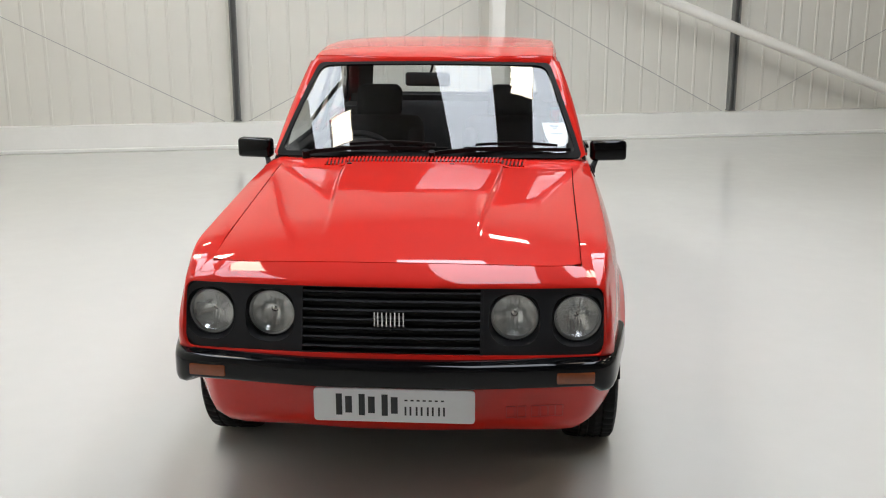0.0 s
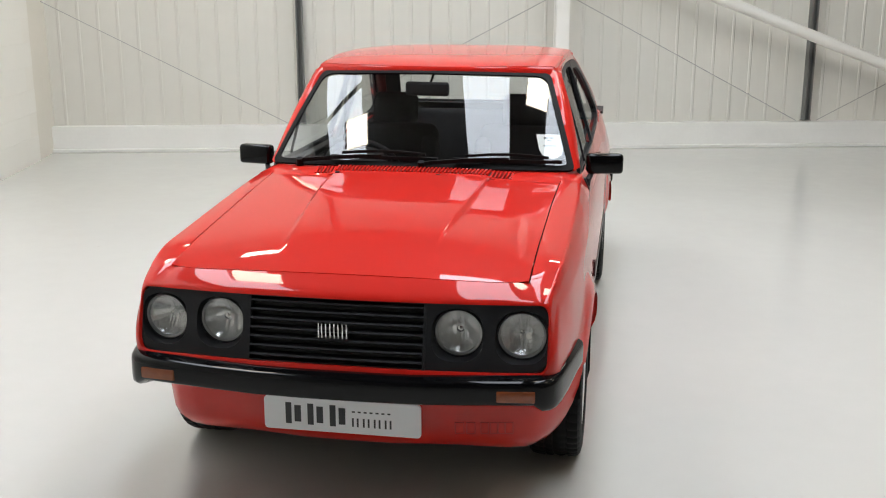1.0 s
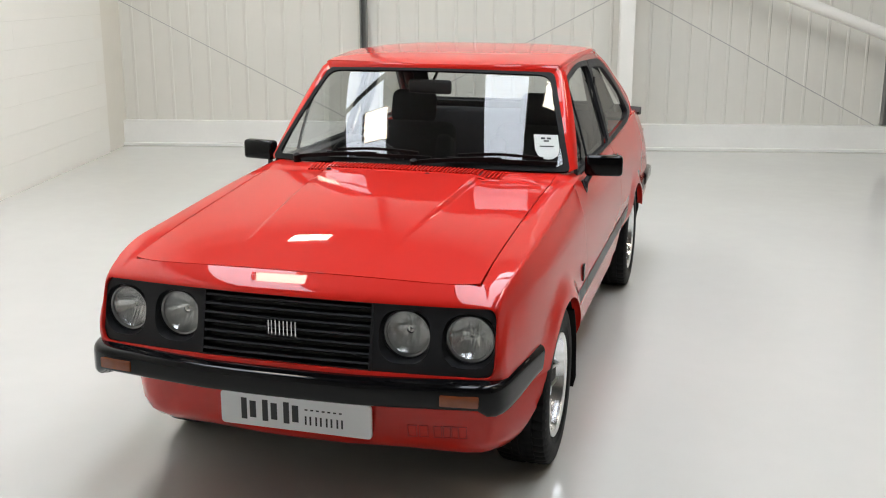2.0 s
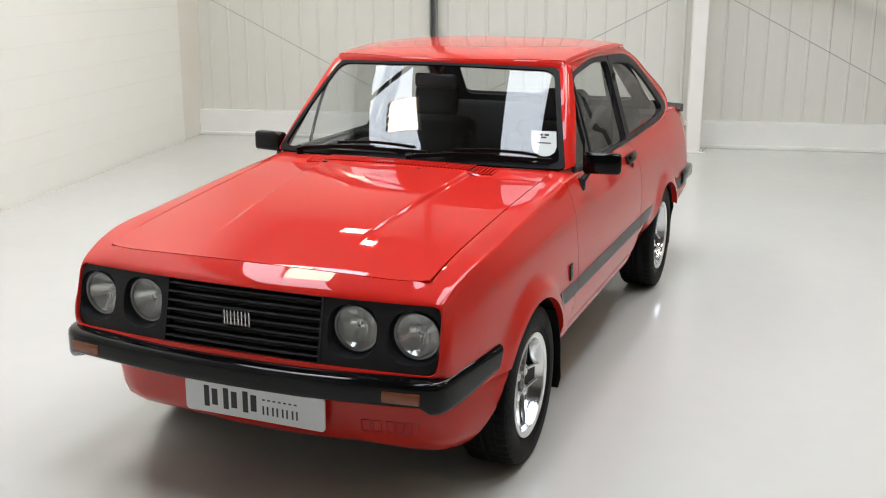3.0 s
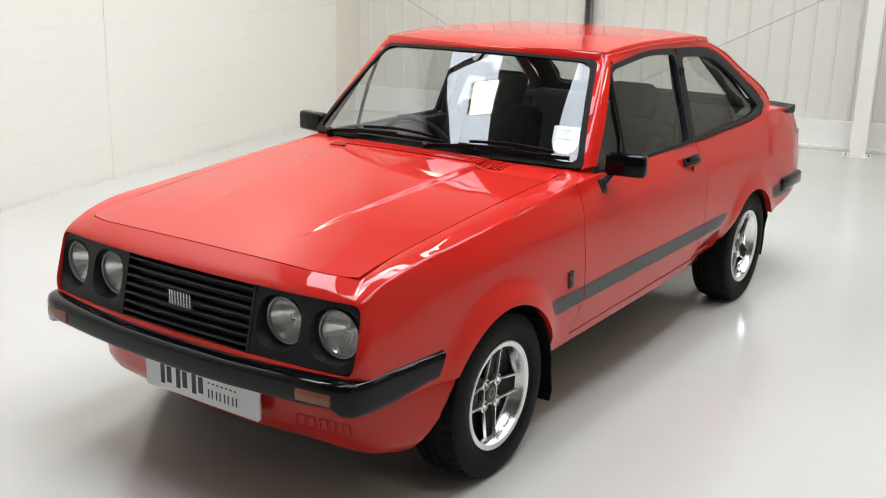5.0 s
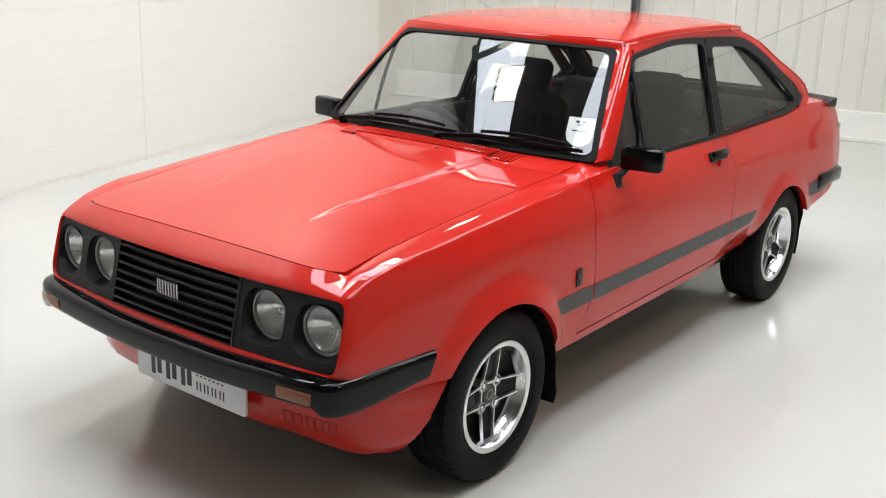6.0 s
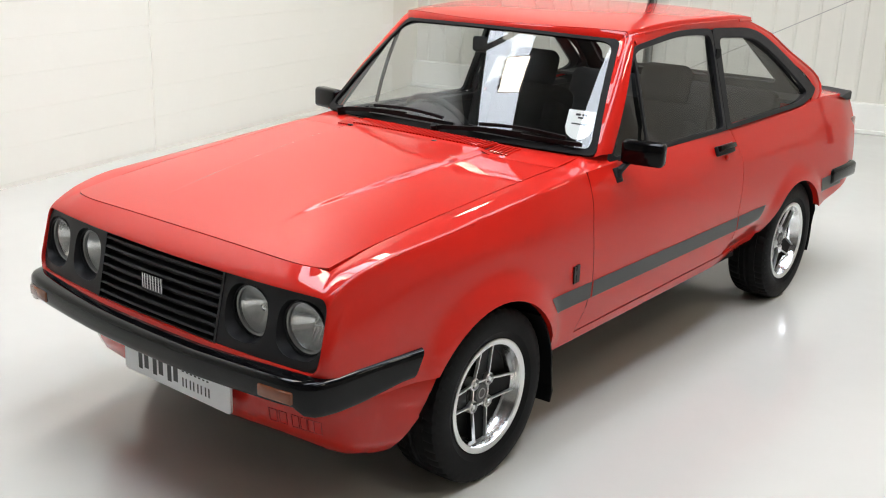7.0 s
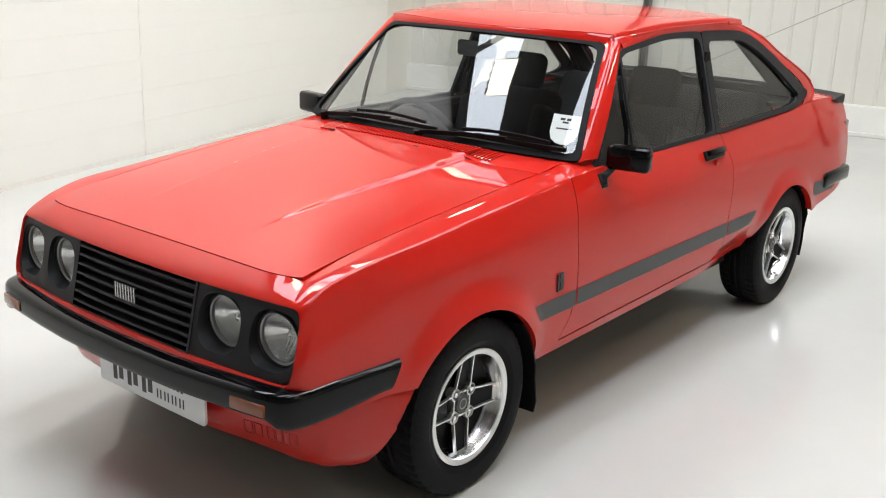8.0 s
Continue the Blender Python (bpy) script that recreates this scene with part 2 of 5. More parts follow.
def strip_bar(points, width, depth, up=(0, 0, 1)):
    """A flat bar along points: width along up, depth across."""
    pts = [Vector(p) for p in points]
    up = Vector(up).normalized()
    rings = []
    for i, p in enumerate(pts):
        t = (pts[min(i + 1, len(pts) - 1)] - pts[max(i - 1, 0)]).normalized()
        a = t.cross(up).normalized()
        b = a.cross(t).normalized()
        rings.append([tuple(p + a * sa * depth / 2 + b * sb * width / 2) for sa, sb in ((-1, -1), (1, -1), (1, 1), (-1, 1))])
    v, f = rows_mesh(rings, closed=True)
    m = len(rings)
    return v, f + [(3, 2, 1, 0), tuple((m - 1) * 4 + k for k in range(4))]


def fillet(points, radius, segs=4):
    """Rounds the corners of a closed outline in two dimensions."""
    out = []
    n = len(points)
    for i in range(n):
        p, a, b = Vector(points[i]), Vector(points[i - 1]), Vector(points[(i + 1) % n])
        r = radius[i] if isinstance(radius, (list, tuple)) else radius
        da, db = min(r, (a - p).length * 0.49), min(r, (b - p).length * 0.49)
        s, e = p + (a - p).normalized() * da, p + (b - p).normalized() * db
        for k in range(segs + 1):
            t = k / segs
            out.append(tuple(s * (1 - t) ** 2 + p * 2 * t * (1 - t) + e * t * t))
    return out


def inset(points, d):
    """Moves a closed counter-clockwise outline inwards by d."""
    n = len(points)
    out = []
    for i in range(n):
        a, p, b = (Vector(points[(i + k) % n]) for k in (-1, 0, 1))
        t = ((p - a).normalized() + (b - p).normalized()).normalized()
        out.append((p.x - t.y * d, p.y + t.x * d))
    return out


def empty(name):
    return new(name)


# ---- the hall ----
def hall_part(name, data, mat, parent=None, label="", smooth=0.0, bevel=0.0):
    """A mesh given in the hall's own u, v, z."""
    if isinstance(data, bmesh.types.BMesh):
        bmesh.ops.transform(data, matrix=HALL, verts=data.verts)
        bmesh.ops.reverse_faces(data, faces=data.faces)
        return part(name, data, mat, parent, label, smooth, bevel)
    v, f = moved(data, HALL)
    return part(name, (v, [tuple(reversed(q)) for q in f]), mat, parent, label, smooth, bevel)


WIDE, DEEP, HIGH = 15.0, 19.0, 5.6

floor = hall_part("floor", box(-0.4, WIDE + 0.4, -0.4, DEEP + 0.4, -0.2, 0.0), FLOOR)
tagged(floor, "glossy pale grey epoxy-coated concrete floor", "floor", kind="structure")

wall_back = hall_part("wall_back", box(-0.4, WIDE + 0.4, -0.3, 0.0, 0.0, HIGH), CLADDING)
tagged(wall_back, "pale grey ribbed metal-clad back wall of the hall", "wall", kind="structure")
wall_left = hall_part("wall_left", join(box(-0.3, -0.0055, 0.60, DEEP, 0.0, HIGH)), MORTAR)
tagged(wall_left, "cream-painted concrete block side wall", "wall", kind="structure")
pier = hall_part("wall_corner_pier", box(-0.3, -0.03, 0.0, 0.60, 0.0, HIGH), PIER)
tagged(pier, "smooth cream-painted pier in the corner of the hall", "wall", kind="structure")
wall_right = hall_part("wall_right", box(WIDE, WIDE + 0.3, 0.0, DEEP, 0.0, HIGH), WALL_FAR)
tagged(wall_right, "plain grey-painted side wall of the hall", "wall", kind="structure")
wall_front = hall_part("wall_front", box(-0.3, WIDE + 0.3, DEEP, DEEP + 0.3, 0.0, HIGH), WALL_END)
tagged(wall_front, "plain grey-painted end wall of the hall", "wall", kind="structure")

# low plinth wall along the foot of the cladding
plinth = hall_part("plinth", join(box(-0.03, WIDE, 0.0, 0.10, 0.0, 0.268), box(-0.03, WIDE, 0.10, 0.135, 0.0, 0.035)), PLINTH, bevel=0.006)
tagged(plinth, "low white-painted plinth along the foot of the cladding", "plinth", kind="structure")

# roof with strips of rooflight between the sheets
STRIPS = [(1.0, 1.0, 1.9), (3.88, 1.0, 3.1), (5.85, 1.0, 3.1)]
ceiling = hall_part("ceiling", box(-0.3, WIDE + 0.3, -0.3, DEEP + 0.3, HIGH, HIGH + 0.12), ROOF_SHEET)
tagged(ceiling, "grey sheet roof of the hall with daylight strips", "ceiling", kind="structure")
for c, w, end in STRIPS:
    slab = moved(box(-w / 2, w / 2, -4.2, end, HIGH - 0.02, HIGH - 0.004), Matrix.Translation((c, 6.6, 0)) @ Matrix.Rotation(radians(5), 4, "Z"))
    r = hall_part("rooflight", slab, SKYLIGHT)
    tagged(r, "long translucent rooflight strip letting in daylight", "rooflight", "rooflights", "structure")
for v in (3.4, 13.4, 15.6, 17.8):
    p = hall_part("purlin", join(box(0, WIDE, v, v + 0.07, HIGH - 0.2, HIGH), box(0, WIDE, v - 0.03, v + 0.10, HIGH - 0.215, HIGH - 0.2)), PURLIN)
    tagged(p, "galvanised steel purlin across the roof", "purlin", "purlins", "structure")


for a, b in (((0.1, 6.15), (3.0, 4.9)),):
    p = hall_part("roof_brace", rod([(a[0], a[1], HIGH - 0.16), (b[0], b[1], HIGH - 0.16)], 0.075, 12), STEEL_DARK, smooth=60)
    tagged(p, "dark steel brace tube under the roof", "brace", "roof braces", "structure")


def ceiling_lamp(u0, v0, deep=0.80):
    """A flat lamp panel that hangs under the roof on two wires."""
    u = v = 0.0
    turn = Matrix.Translation((u0, v0, 0)) @ Matrix.Rotation(radians(9), 4, "Z")
    panel = rounded_box((0.54, deep, 0.06), 0.01, 2, (u, v, HIGH - 0.5))
    bmesh.ops.transform(panel, matrix=turn, verts=panel.verts)
    ob = hall_part("ceiling_lamp", panel, STEEL_WHITE)
    tagged(ob, "white flat panel lamp hanging under the roof, several added as fill", "lamp", "panel lamps")
    hall_part("diffuser", moved(box(u - 0.25, u + 0.25, v - deep / 2 + 0.02, v + deep / 2 - 0.02, HIGH - 0.536, HIGH - 0.531), turn), LED, ob, "lit diffuser")
    for k in range(4 if deep > 0.5 else 0):
        w = v - 0.30 + 0.19 * k
        fin = ([(u - 0.29, w - 0.07, HIGH - 0.5), (u - 0.29, w + 0.07, HIGH - 0.5), (u - 0.22, w - 0.05, HIGH - 0.5), (u - 0.29, w - 0.07, HIGH - 0.555), (u - 0.29, w + 0.07, HIGH - 0.555), (u - 0.22, w - 0.05, HIGH - 0.555)], [(0, 1, 2), (5, 4, 3), (0, 3, 4, 1), (1, 4, 5, 2), (2, 5, 3, 0)])
        hall_part("fin", moved(fin, turn), STEEL_DARK, ob, "dark cooling fin")
    for s in (-0.4 * deep, 0.4 * deep):
        hall_part("wire", moved(rod([(u, v + s, HIGH - 0.47), (u, v + s, HIGH)], 0.003, 6), turn), ROD, ob)
    return ob


# lamps beyond u = 7 are unseen, added to brighten the hall's right side
for u, v in ((1.53, 6.74), (5.0, 6.4), (7.6, 5.4), (7.9, 9.0), (10.4, 6.4), (10.8, 10.6), (13.2, 10.6), (1.1, 3.4)):
    ceiling_lamp(u, v)
for u in (1.7, 5.35, 9.0):
    ceiling_lamp(u, 1.4, 0.30)

# cladding: slim upright ribs on the sheet
rib_profile = [(-0.017, 0.0), (-0.009, 0.007), (0.009, 0.007), (0.017, 0.0)]
rib_mesh = None
for k in range(74):
    u = 0.10 + 0.2 * k
    if rib_mesh is None:
        v = [(x, y, z) for z in (0.272, HIGH) for x, y in rib_profile]
        f = [(i, i + 1, i + 5, i + 4) for i in range(3)] + [(0, 3, 7, 4)]
        rib = part("cladding_rib", oriented(v, f, (0, -0.0, 2.0)), CLADDING, wall_back, smooth=0)
        rib_mesh = rib.data
    else:
        rib = new("cladding_rib", rib_mesh)
        rib.parent = wall_back
    rib.matrix_local = HALL @ Matrix.Translation((u, 0.0, 0))


def post(u):
    """A dark channel post on the cladding."""
    s = join(box(u - 0.035, u + 0.035, 0.012, 0.03, 0.285, HIGH), box(u - 0.035, u - 0.023, 0.03, 0.10, 0.285, HIGH), box(u + 0.023, u + 0.035, 0.03, 0.10, 0.285, HIGH), box(u - 0.045, u + 0.045, 0.012, 0.10, 0.281, 0.287))
    return tagged(hall_part("wall_post", s, STEEL_DARK), "dark grey steel channel post against the cladding", "post", "wall posts", "structure")


for u in (2.55, 7.93, 13.3):
    post(u)


def steel_column(u):
    """A white I-section column in front of the wall."""
    v = 0.26
    ob = hall_part("steel_column", join(box(u - 0.069, u + 0.069, v + 0.15, v + 0.162, 0.012, HIGH), box(u - 0.069, u + 0.069, v, v + 0.012, 0.012, HIGH), box(u - 0.005, u + 0.005, v + 0.012, v + 0.15, 0.012, HIGH)), STEEL_WHITE, bevel=0.003)
    tagged(ob, "white-painted steel I-section column before the back wall", "column", "steel columns")
    hall_part("base_plate", box(u - 0.12, u + 0.12, v - 0.002, v + 0.20, 0.0, 0.012), STEEL_WHITE, ob)
    for du in (-0.1, 0.1):
        hall_part("bolt", rod([(u + du, v + 0.181, 0.012), (u + du, v + 0.181, 0.035)], 0.011, 6), ROD, ob)
    return ob


for u in (5.215, 10.6):
    steel_column(u)

# bracing rods in Vs between the posts' feet and the columns' heads, and one white tube
for a, b in (((-0.02, 1.53), (2.42, 0.285)), ((2.67, 0.285), (5.1, 1.55)), ((5.36, 1.565), (7.80, 0.285)), ((8.02, 0.285), (10.5, 1.59))):
    lean = (b[1] - a[1]) / (b[0] - a[0])
    if lean < 0:
        a = (a[0] - 1.2 if a[0] > 1 else a[0], a[1] - lean * (1.2 if a[0] > 1 else 0))
    else:
        b = (b[0] + 1.2, b[1] + lean * 1.2)
    t = hall_part("bracing_rod", rod([(a[0], 0.12, a[1]), (b[0], 0.12, b[1])], 0.0042, 8), ROD, smooth=60)
    tagged(t, "thin dark steel bracing rod across the wall bay", "rod", "bracing rods")
tube = hall_part("bracing_tube", rod([(5.3, 0.36, 2.13), (10.6, 0.36, 0.135)], 0.057, 20), STEEL_WHITE, smooth=60)
tagged(tube, "thick white-painted diagonal bracing tube", "tube")


# ---- the car: front axle at y = 0, nose towards -y, z up from the floor ----
car = empty("car")
tagged(car, "glossy red two-door sports saloon with black trim parked on the floor", "car")
MID = (0, 1.2, 0.5)
HUB, BASE = 0.288, 2.407

shut_x = curve((-0.56, 0.588), (-0.2, 0.592), (0.2, 0.598), (0.5, 0.606), (0.7, 0.61))
shut_z = curve((-0.62, 0.792), (-0.56, 0.806), (-0.4, 0.832), (0.0, 0.876), (0.5, 0.920), (0.7, 0.931))
ridge_x = curve((-0.64, 0.658), (-0.56, 0.668), (-0.4, 0.681), (-0.2, 0.686), (0.0, 0.688), (0.3, 0.6885), (0.55, 0.687), (0.8, 0.685), (1.2, 0.686), (1.8, 0.686), (2.5, 0.690), (2.8, 0.692), (3.05, 0.688), (3.22, 0.672))
ridge_z = curve((-0.64, 0.776), (-0.56, 0.803), (-0.4, 0.830), (-0.2, 0.845), (0.0, 0.862), (0.2, 0.879), (0.4, 0.895), (0.55, 0.905), (0.8, 0.912), (1.8, 0.912), (2.4, 0.918), (2.75, 0.940), (3.22, 0.918))
crease_x = curve((-0.64, 0.670), (-0.4, 0.712), (-0.1, 0.734), (0.3, 0.741), (1.0, 0.742), (1.8, 0.742), (2.3, 0.745), (2.7, 0.754), (3.02, 0.756), (3.24, 0.722))
crease_z = curve((-0.64, 0.728), (0.0, 0.765), (0.6, 0.778), (1.8, 0.764), (2.5, 0.736), (3.1, 0.710))
sill_z = curve((0.3, 0.335), (1.2, 0.345), (2.0, 0.352))
tail_z = curve((2.6, 0.405), (2.8, 0.428), (3.0, 0.460), (3.16, 0.510))
ARCH = 0.332
ARCHES = {0.0: ARCH, BASE: 0.318}


def arch_dist(y, z):
    return min(math.hypot(y - c, z - 0.272) - r for c, r in ARCHES.items())


def side_x(y, z):
    """Half width of the flank below the crease."""
    q = crease_z(y) - z
    x = crease_x(y) + 0.017 * math.sin(math.pi * min(max(q, 0) / 0.44, 1.15)) - 0.55 * max(0.36 - z, 0) ** 1.5
    # ahead of the rear wheel the skin tucks under a line that rises to the arch
    fold = 0.385 + 0.11 * smooth01(1.60, 2.05, y)
    x -= 0.36 * max(fold - z, 0.0) * smooth01(1.50, 1.80, y) * (1 - smooth01(2.12, 2.24, y))
    # flared band round the arches
    d = arch_dist(y, z)
    fade = smooth01(0.335, 0.43, z)
    return x + fade * lerp(1.0, 0.6, smooth01(1.0, 1.8, y)) * (0.014 * (1 - smooth01(0.040, 0.075, d)) + 0.011 * (1 - smooth01(0.0, 0.05, d)))


def low_z(y, floor_z):
    """Lower edge of the flank: the sill or the wheel arch."""
    z = floor_z
    for c, r in ARCHES.items():
        if abs(y - c) < r:
            z = max(z, 0.272 + math.sqrt(r ** 2 - (y - c) ** 2))
    return z


def upper_side(y, z):
    """Half width between crease and ridge, a little crowned."""
    zc, zr = crease_z(y), ridge_z(y)
    s = (z - zc) / (zr - zc)
    return lerp(crease_x(y), ridge_x(y), s) + 0.006 * 4 * s * (1 - s)


def body_x(y, z):
    """Half width of the flank at any height, with the crease rounded off."""
    zc, zr = crease_z(y), ridge_z(y)
    w = min(lerp(0.055, 0.026, smooth01(-0.45, -0.10, y)), max(zr - z, 0.0) + 0.004)
    total = 0.0
    for k in range(-3, 4):
        q = min(z + w * k / 3, zr)
        total += upper_side(y, q) if q > zc else side_x(y, q)
    return total / 7


def flank(y, top, bottom, with_top=True, n_low=12):
    """Section of the flank at y, from the top down to bottom; top 'shut' starts at the bonnet's edge."""
    zc, zr = crease_z(y), ridge_z(y)
    pts = []
    if with_top:
        # flat beside the bonnet, then rolled over the ridge into the upper side
        zq = lerp(zr, zc, 0.09)
        p, q = Vector((shut_x(y) + 0.0025, shut_z(y))), Vector((body_x(y, zq), zq))
        k = Vector((ridge_x(y) + 0.001, zr + 0.001))
        r = 0.010
        flat = k + (p - k).normalized() * min(r, (p - k).length * 0.8)
        for i in range(4):
            v = p.lerp(flat, i / 4)
            pts.append((v.x, y, v.y + 0.0025 * math.sin(math.pi * i / 4)))
        for i in range(8):
            s = i / 8
            v = flat * (1 - s) ** 2 + k * 2 * s * (1 - s) + q * s * s
            pts.append((v.x, y, v.y))
    zt = zr if top is None else top
    for s in (0.09, 0.22, 0.4, 0.6, 0.8, 0.92) if with_top else (0.0, 0.06, 0.2, 0.4, 0.6, 0.8, 0.92):
        z = lerp(zt, zc, s)
        pts.append((body_x(y, z), y, z))
    pts.append((body_x(y, zc), y, zc))
    for k in range(1, n_low + 1):
        z = lerp(zc, bottom, (k / n_low) ** 0.9)
        pts.append((body_x(y, z), y, z))
    # lip turned in along the lower edge
    x, _, z = pts[-1]
    d = arch_dist(y, z)
    pts.append((x - 0.010, y, z - 0.001 if d > 0.004 else z + 0.006))
    pts.append((x - 0.030, y, z + 0.004))
    return pts


def stations(*marks):
    """Positions along the car, closer together near the ends of the wheel arches."""
    out = []
    for a, b, n in marks:
        out += [lerp(a, b, k / n) for k in range(n)]
    return out + [marks[-1][1]]


def arch_run(c, n=28):
    """Positions across one arch, spaced by angle so that its ends stay round."""
    return [c - ARCHES[c] * math.cos(math.pi * (k + 0.02) / (n + 0.04)) for k in range(n + 1)]


def both_sides(name, data, mat, label="", thick=0.012, bevel=0.0025, inside=None, rim=False):
    made = []
    for d in (data, mirrored(data)):
        ob = part(name, d, mat, car, label)
        if thick:
            thicken(ob, thick, inside=inside, rim=rim)
        if bevel:
            b = ob.modifiers.new("bevel", "BEVEL")
            b.width, b.segments, b.limit_method, b.angle_limit = bevel, 2, "ANGLE", radians(50)
        made.append(ob)
    return made


# front wings
def door_front(z):
    return 0.553 + 0.03 * smooth01(0.72, 0.93, z) - 0.02 * smooth01(0.53, 0.46, z) - 0.06 * smooth01(0.46, 0.36, z)


def door_rear(z):
    return 1.783 - 0.055 * smooth01(0.76, 0.93, z) - 0.05 * smooth01(0.74, 0.46, z) - 0.11 * smooth01(0.46, 0.37, z)


def nose_front(z):
    """How far forward the wing reaches at each height."""
    return lerp(-0.628, -0.556, smooth01(0.62, 0.80, z))


ys = stations((-0.60, -ARCH - 0.02, 8)) + arch_run(0.0) + stations((ARCH + 0.012, 0.575, 9))
wing_rows = []
for i, y in enumerate(ys):
    low = 0.45 if y < -0.27 and low_z(y, 0) < 0.45 else low_z(y, 0.29)
    if y > 0:
        low = low_z(y, sill_z(y))
    sec = flank(y, None, low)
    if y < -0.36:
        w = (-0.36 - y) / 0.24
        sec = [(x, yy + w * (nose_front(z) + 0.60), z) for x, yy, z in sec]
    if y > 0.36:
        w = (y - 0.36) / 0.215
        sec = [(x, yy + w * (door_front(z) - 0.0028 - 0.575), z) for x, yy, z in sec]
    wing_rows.append(sec)
wing_skin = rows_mesh(wing_rows, ref=MID)

# doors
DOOR_LOW = curve((0.5, 0.372), (1.8, 0.392))
rows = []
for k in range(31):
    s = k / 30
    ym = lerp(0.578, 1.79, s)
    sec = flank(ym, ridge_z(ym), DOOR_LOW(ym), with_top=False, n_low=14)[:-2]
    row = []
    for x, _, z in sec:
        y = lerp(door_front(z) + 0.0, door_rear(z) - 0.004, s)
        row.append((body_x(y, z), y, z))
    rows.append(row)
# the red doors' edges are coloured black to put shade into the shut lines
doors = both_sides("door", rows_mesh(rows, ref=MID), RED, bevel=0, inside=RUBBER_SHADE, rim=True)

# sills under the doors
rows = []
for k in range(25):
    y = lerp(0.36, 2.07, k / 24)
    hi, lo = DOOR_LOW(y) - 0.005, sill_z(y)
    sec = [(side_x(y, z) - 0.002, y, z) for z in (hi, lerp(hi, lo, 0.4), lerp(hi, lo, 0.8), lo)]
    x = sec[-1][0]
    sec += [(x - 0.012, y, lo - 0.012), (x - 0.05, y, lo - 0.02), (x - 0.12, y, lo - 0.02)]
    rows.append(sec)
both_sides("sill", rows_mesh(rows, ref=MID), RED, bevel=0)

# rear quarters
ys = stations((1.790, BASE - ARCHES[BASE] - 0.012, 9)) + arch_run(BASE) + stations((BASE + ARCHES[BASE] + 0.012, 3.22, 9))
rows = []
for y in ys:
    low = low_z(y, tail_z(y) if y > BASE else DOOR_LOW(y) - 0.004)
    sec = flank(y, None, low, with_top=False)
    # narrow ledge turned in under the window
    sec = [(sec[0][0] - 0.035, y, sec[0][2] + lerp(0.012, 0.002, smooth01(2.66, 2.76, y)))] + sec
    if y < 2.0:
        w = (2.0 - y) / 0.21
        sec = [(x, yy + w * (door_rear(z) - 1.790), z) for x, yy, z in sec]
    if y > 3.0:
        w = ((y - 3.0) / 0.22) ** 2
        sec = [(x, yy + w * (0.035 * smooth01(0.95, 0.75, z) - 0.04 * smooth01(0.7, 0.4, z)), z) for x, yy, z in sec]
    rows.append(sec)
quarter_rows = rows
quarters = both_sides("rear_quarter", rows_mesh(rows, ref=MID), RED, bevel=0, inside=RUBBER_SHADE)


# bonnet
def bonnet_front(x):
    u = abs(x) / 0.588
    return -0.592 + 0.008 * u ** 2 + 0.028 * u ** 12


def bonnet_rear(x):
    return 0.452 + 0.05 * (abs(x) / 0.6) ** 2.5


def bonnet_z(x, y):
    edge = shut_x(y)
    u = min(abs(x) / edge, 1.0)
    crown = 0.024 * (1 - u ** 2.2) * lerp(0.45, 1.0, smooth01(-0.6, -0.2, y))
    half = lerp(0.245, 0.315, smooth01(-0.55, 0.5, y))
    rise = 0.013 * smooth01(-0.5, 0.15, y)
    flat = 1 - smooth01(half, half + 0.016, abs(x))
    dish = -0.001 * smooth01(-0.1, 0.4, y) * math.exp(-((abs(x) - half - 0.09) / 0.06) ** 2)
    tail = -0.003 * smooth01(0.22, 0.46, y) * (1 - u ** 2)
    return shut_z(y) + crown + rise * flat + dish + tail


us = sorted(set([k / 24 for k in range(-24, 25)] + [s * v for s in (-1, 1) for v in (0.410, 0.42, 0.43, 0.44, 0.45, 0.465, 0.475, 0.485, 0.495, 0.505, 0.515, 0.525, 0.535, 0.545, 0.555, 0.565, 0.58)]))
rows = []
for k in range(41):
    s = k / 40
    row = []
    for u in us:
        x0 = u * 0.585
        y = lerp(bonnet_front(x0), bonnet_rear(x0), s)
        x = u * (shut_x(y) - 0.0015)
        row.append((x, y, bonnet_z(x, y)))
    rows.append(row)
bonnet = thicken(part("bonnet", rows_mesh(rows, ref=MID), RED, car), 0.012)
b = bonnet.modifiers.new("bevel", "BEVEL")
b.width, b.segments, b.limit_method, b.angle_limit, b.harden_normals = 0.002, 2, "ANGLE", radians(50), True


# black ribbon added as the shade in the gap between bonnet and nose
rows = []
for k in range(33):
    x = lerp(-0.575, 0.575, k / 32)
    y, z = bonnet_front(x), bonnet_z(x, bonnet_front(x))
    rows.append([(x, y - 0.0018, z - 0.003), (x, y - 0.0022, z - 0.012), (x, y - 0.010, z - 0.016)])
part("bonnet_gap_shade", rows_mesh(rows, ref=(0, 0, 0.6)), RUBBER_SHADE, car, "thin black ribbon that shades the bonnet gap")


# nose: a ring from the bonnet, the wings and the lower lip to the lamp opening
def open_y(x, z):
    """The plane of the lamp opening, bowed in plan and leaning forward at its foot."""
    return lerp(-0.716, -0.676, (z - 0.57) / 0.177) + 0.044 * (abs(x) / 0.660) ** 2.2


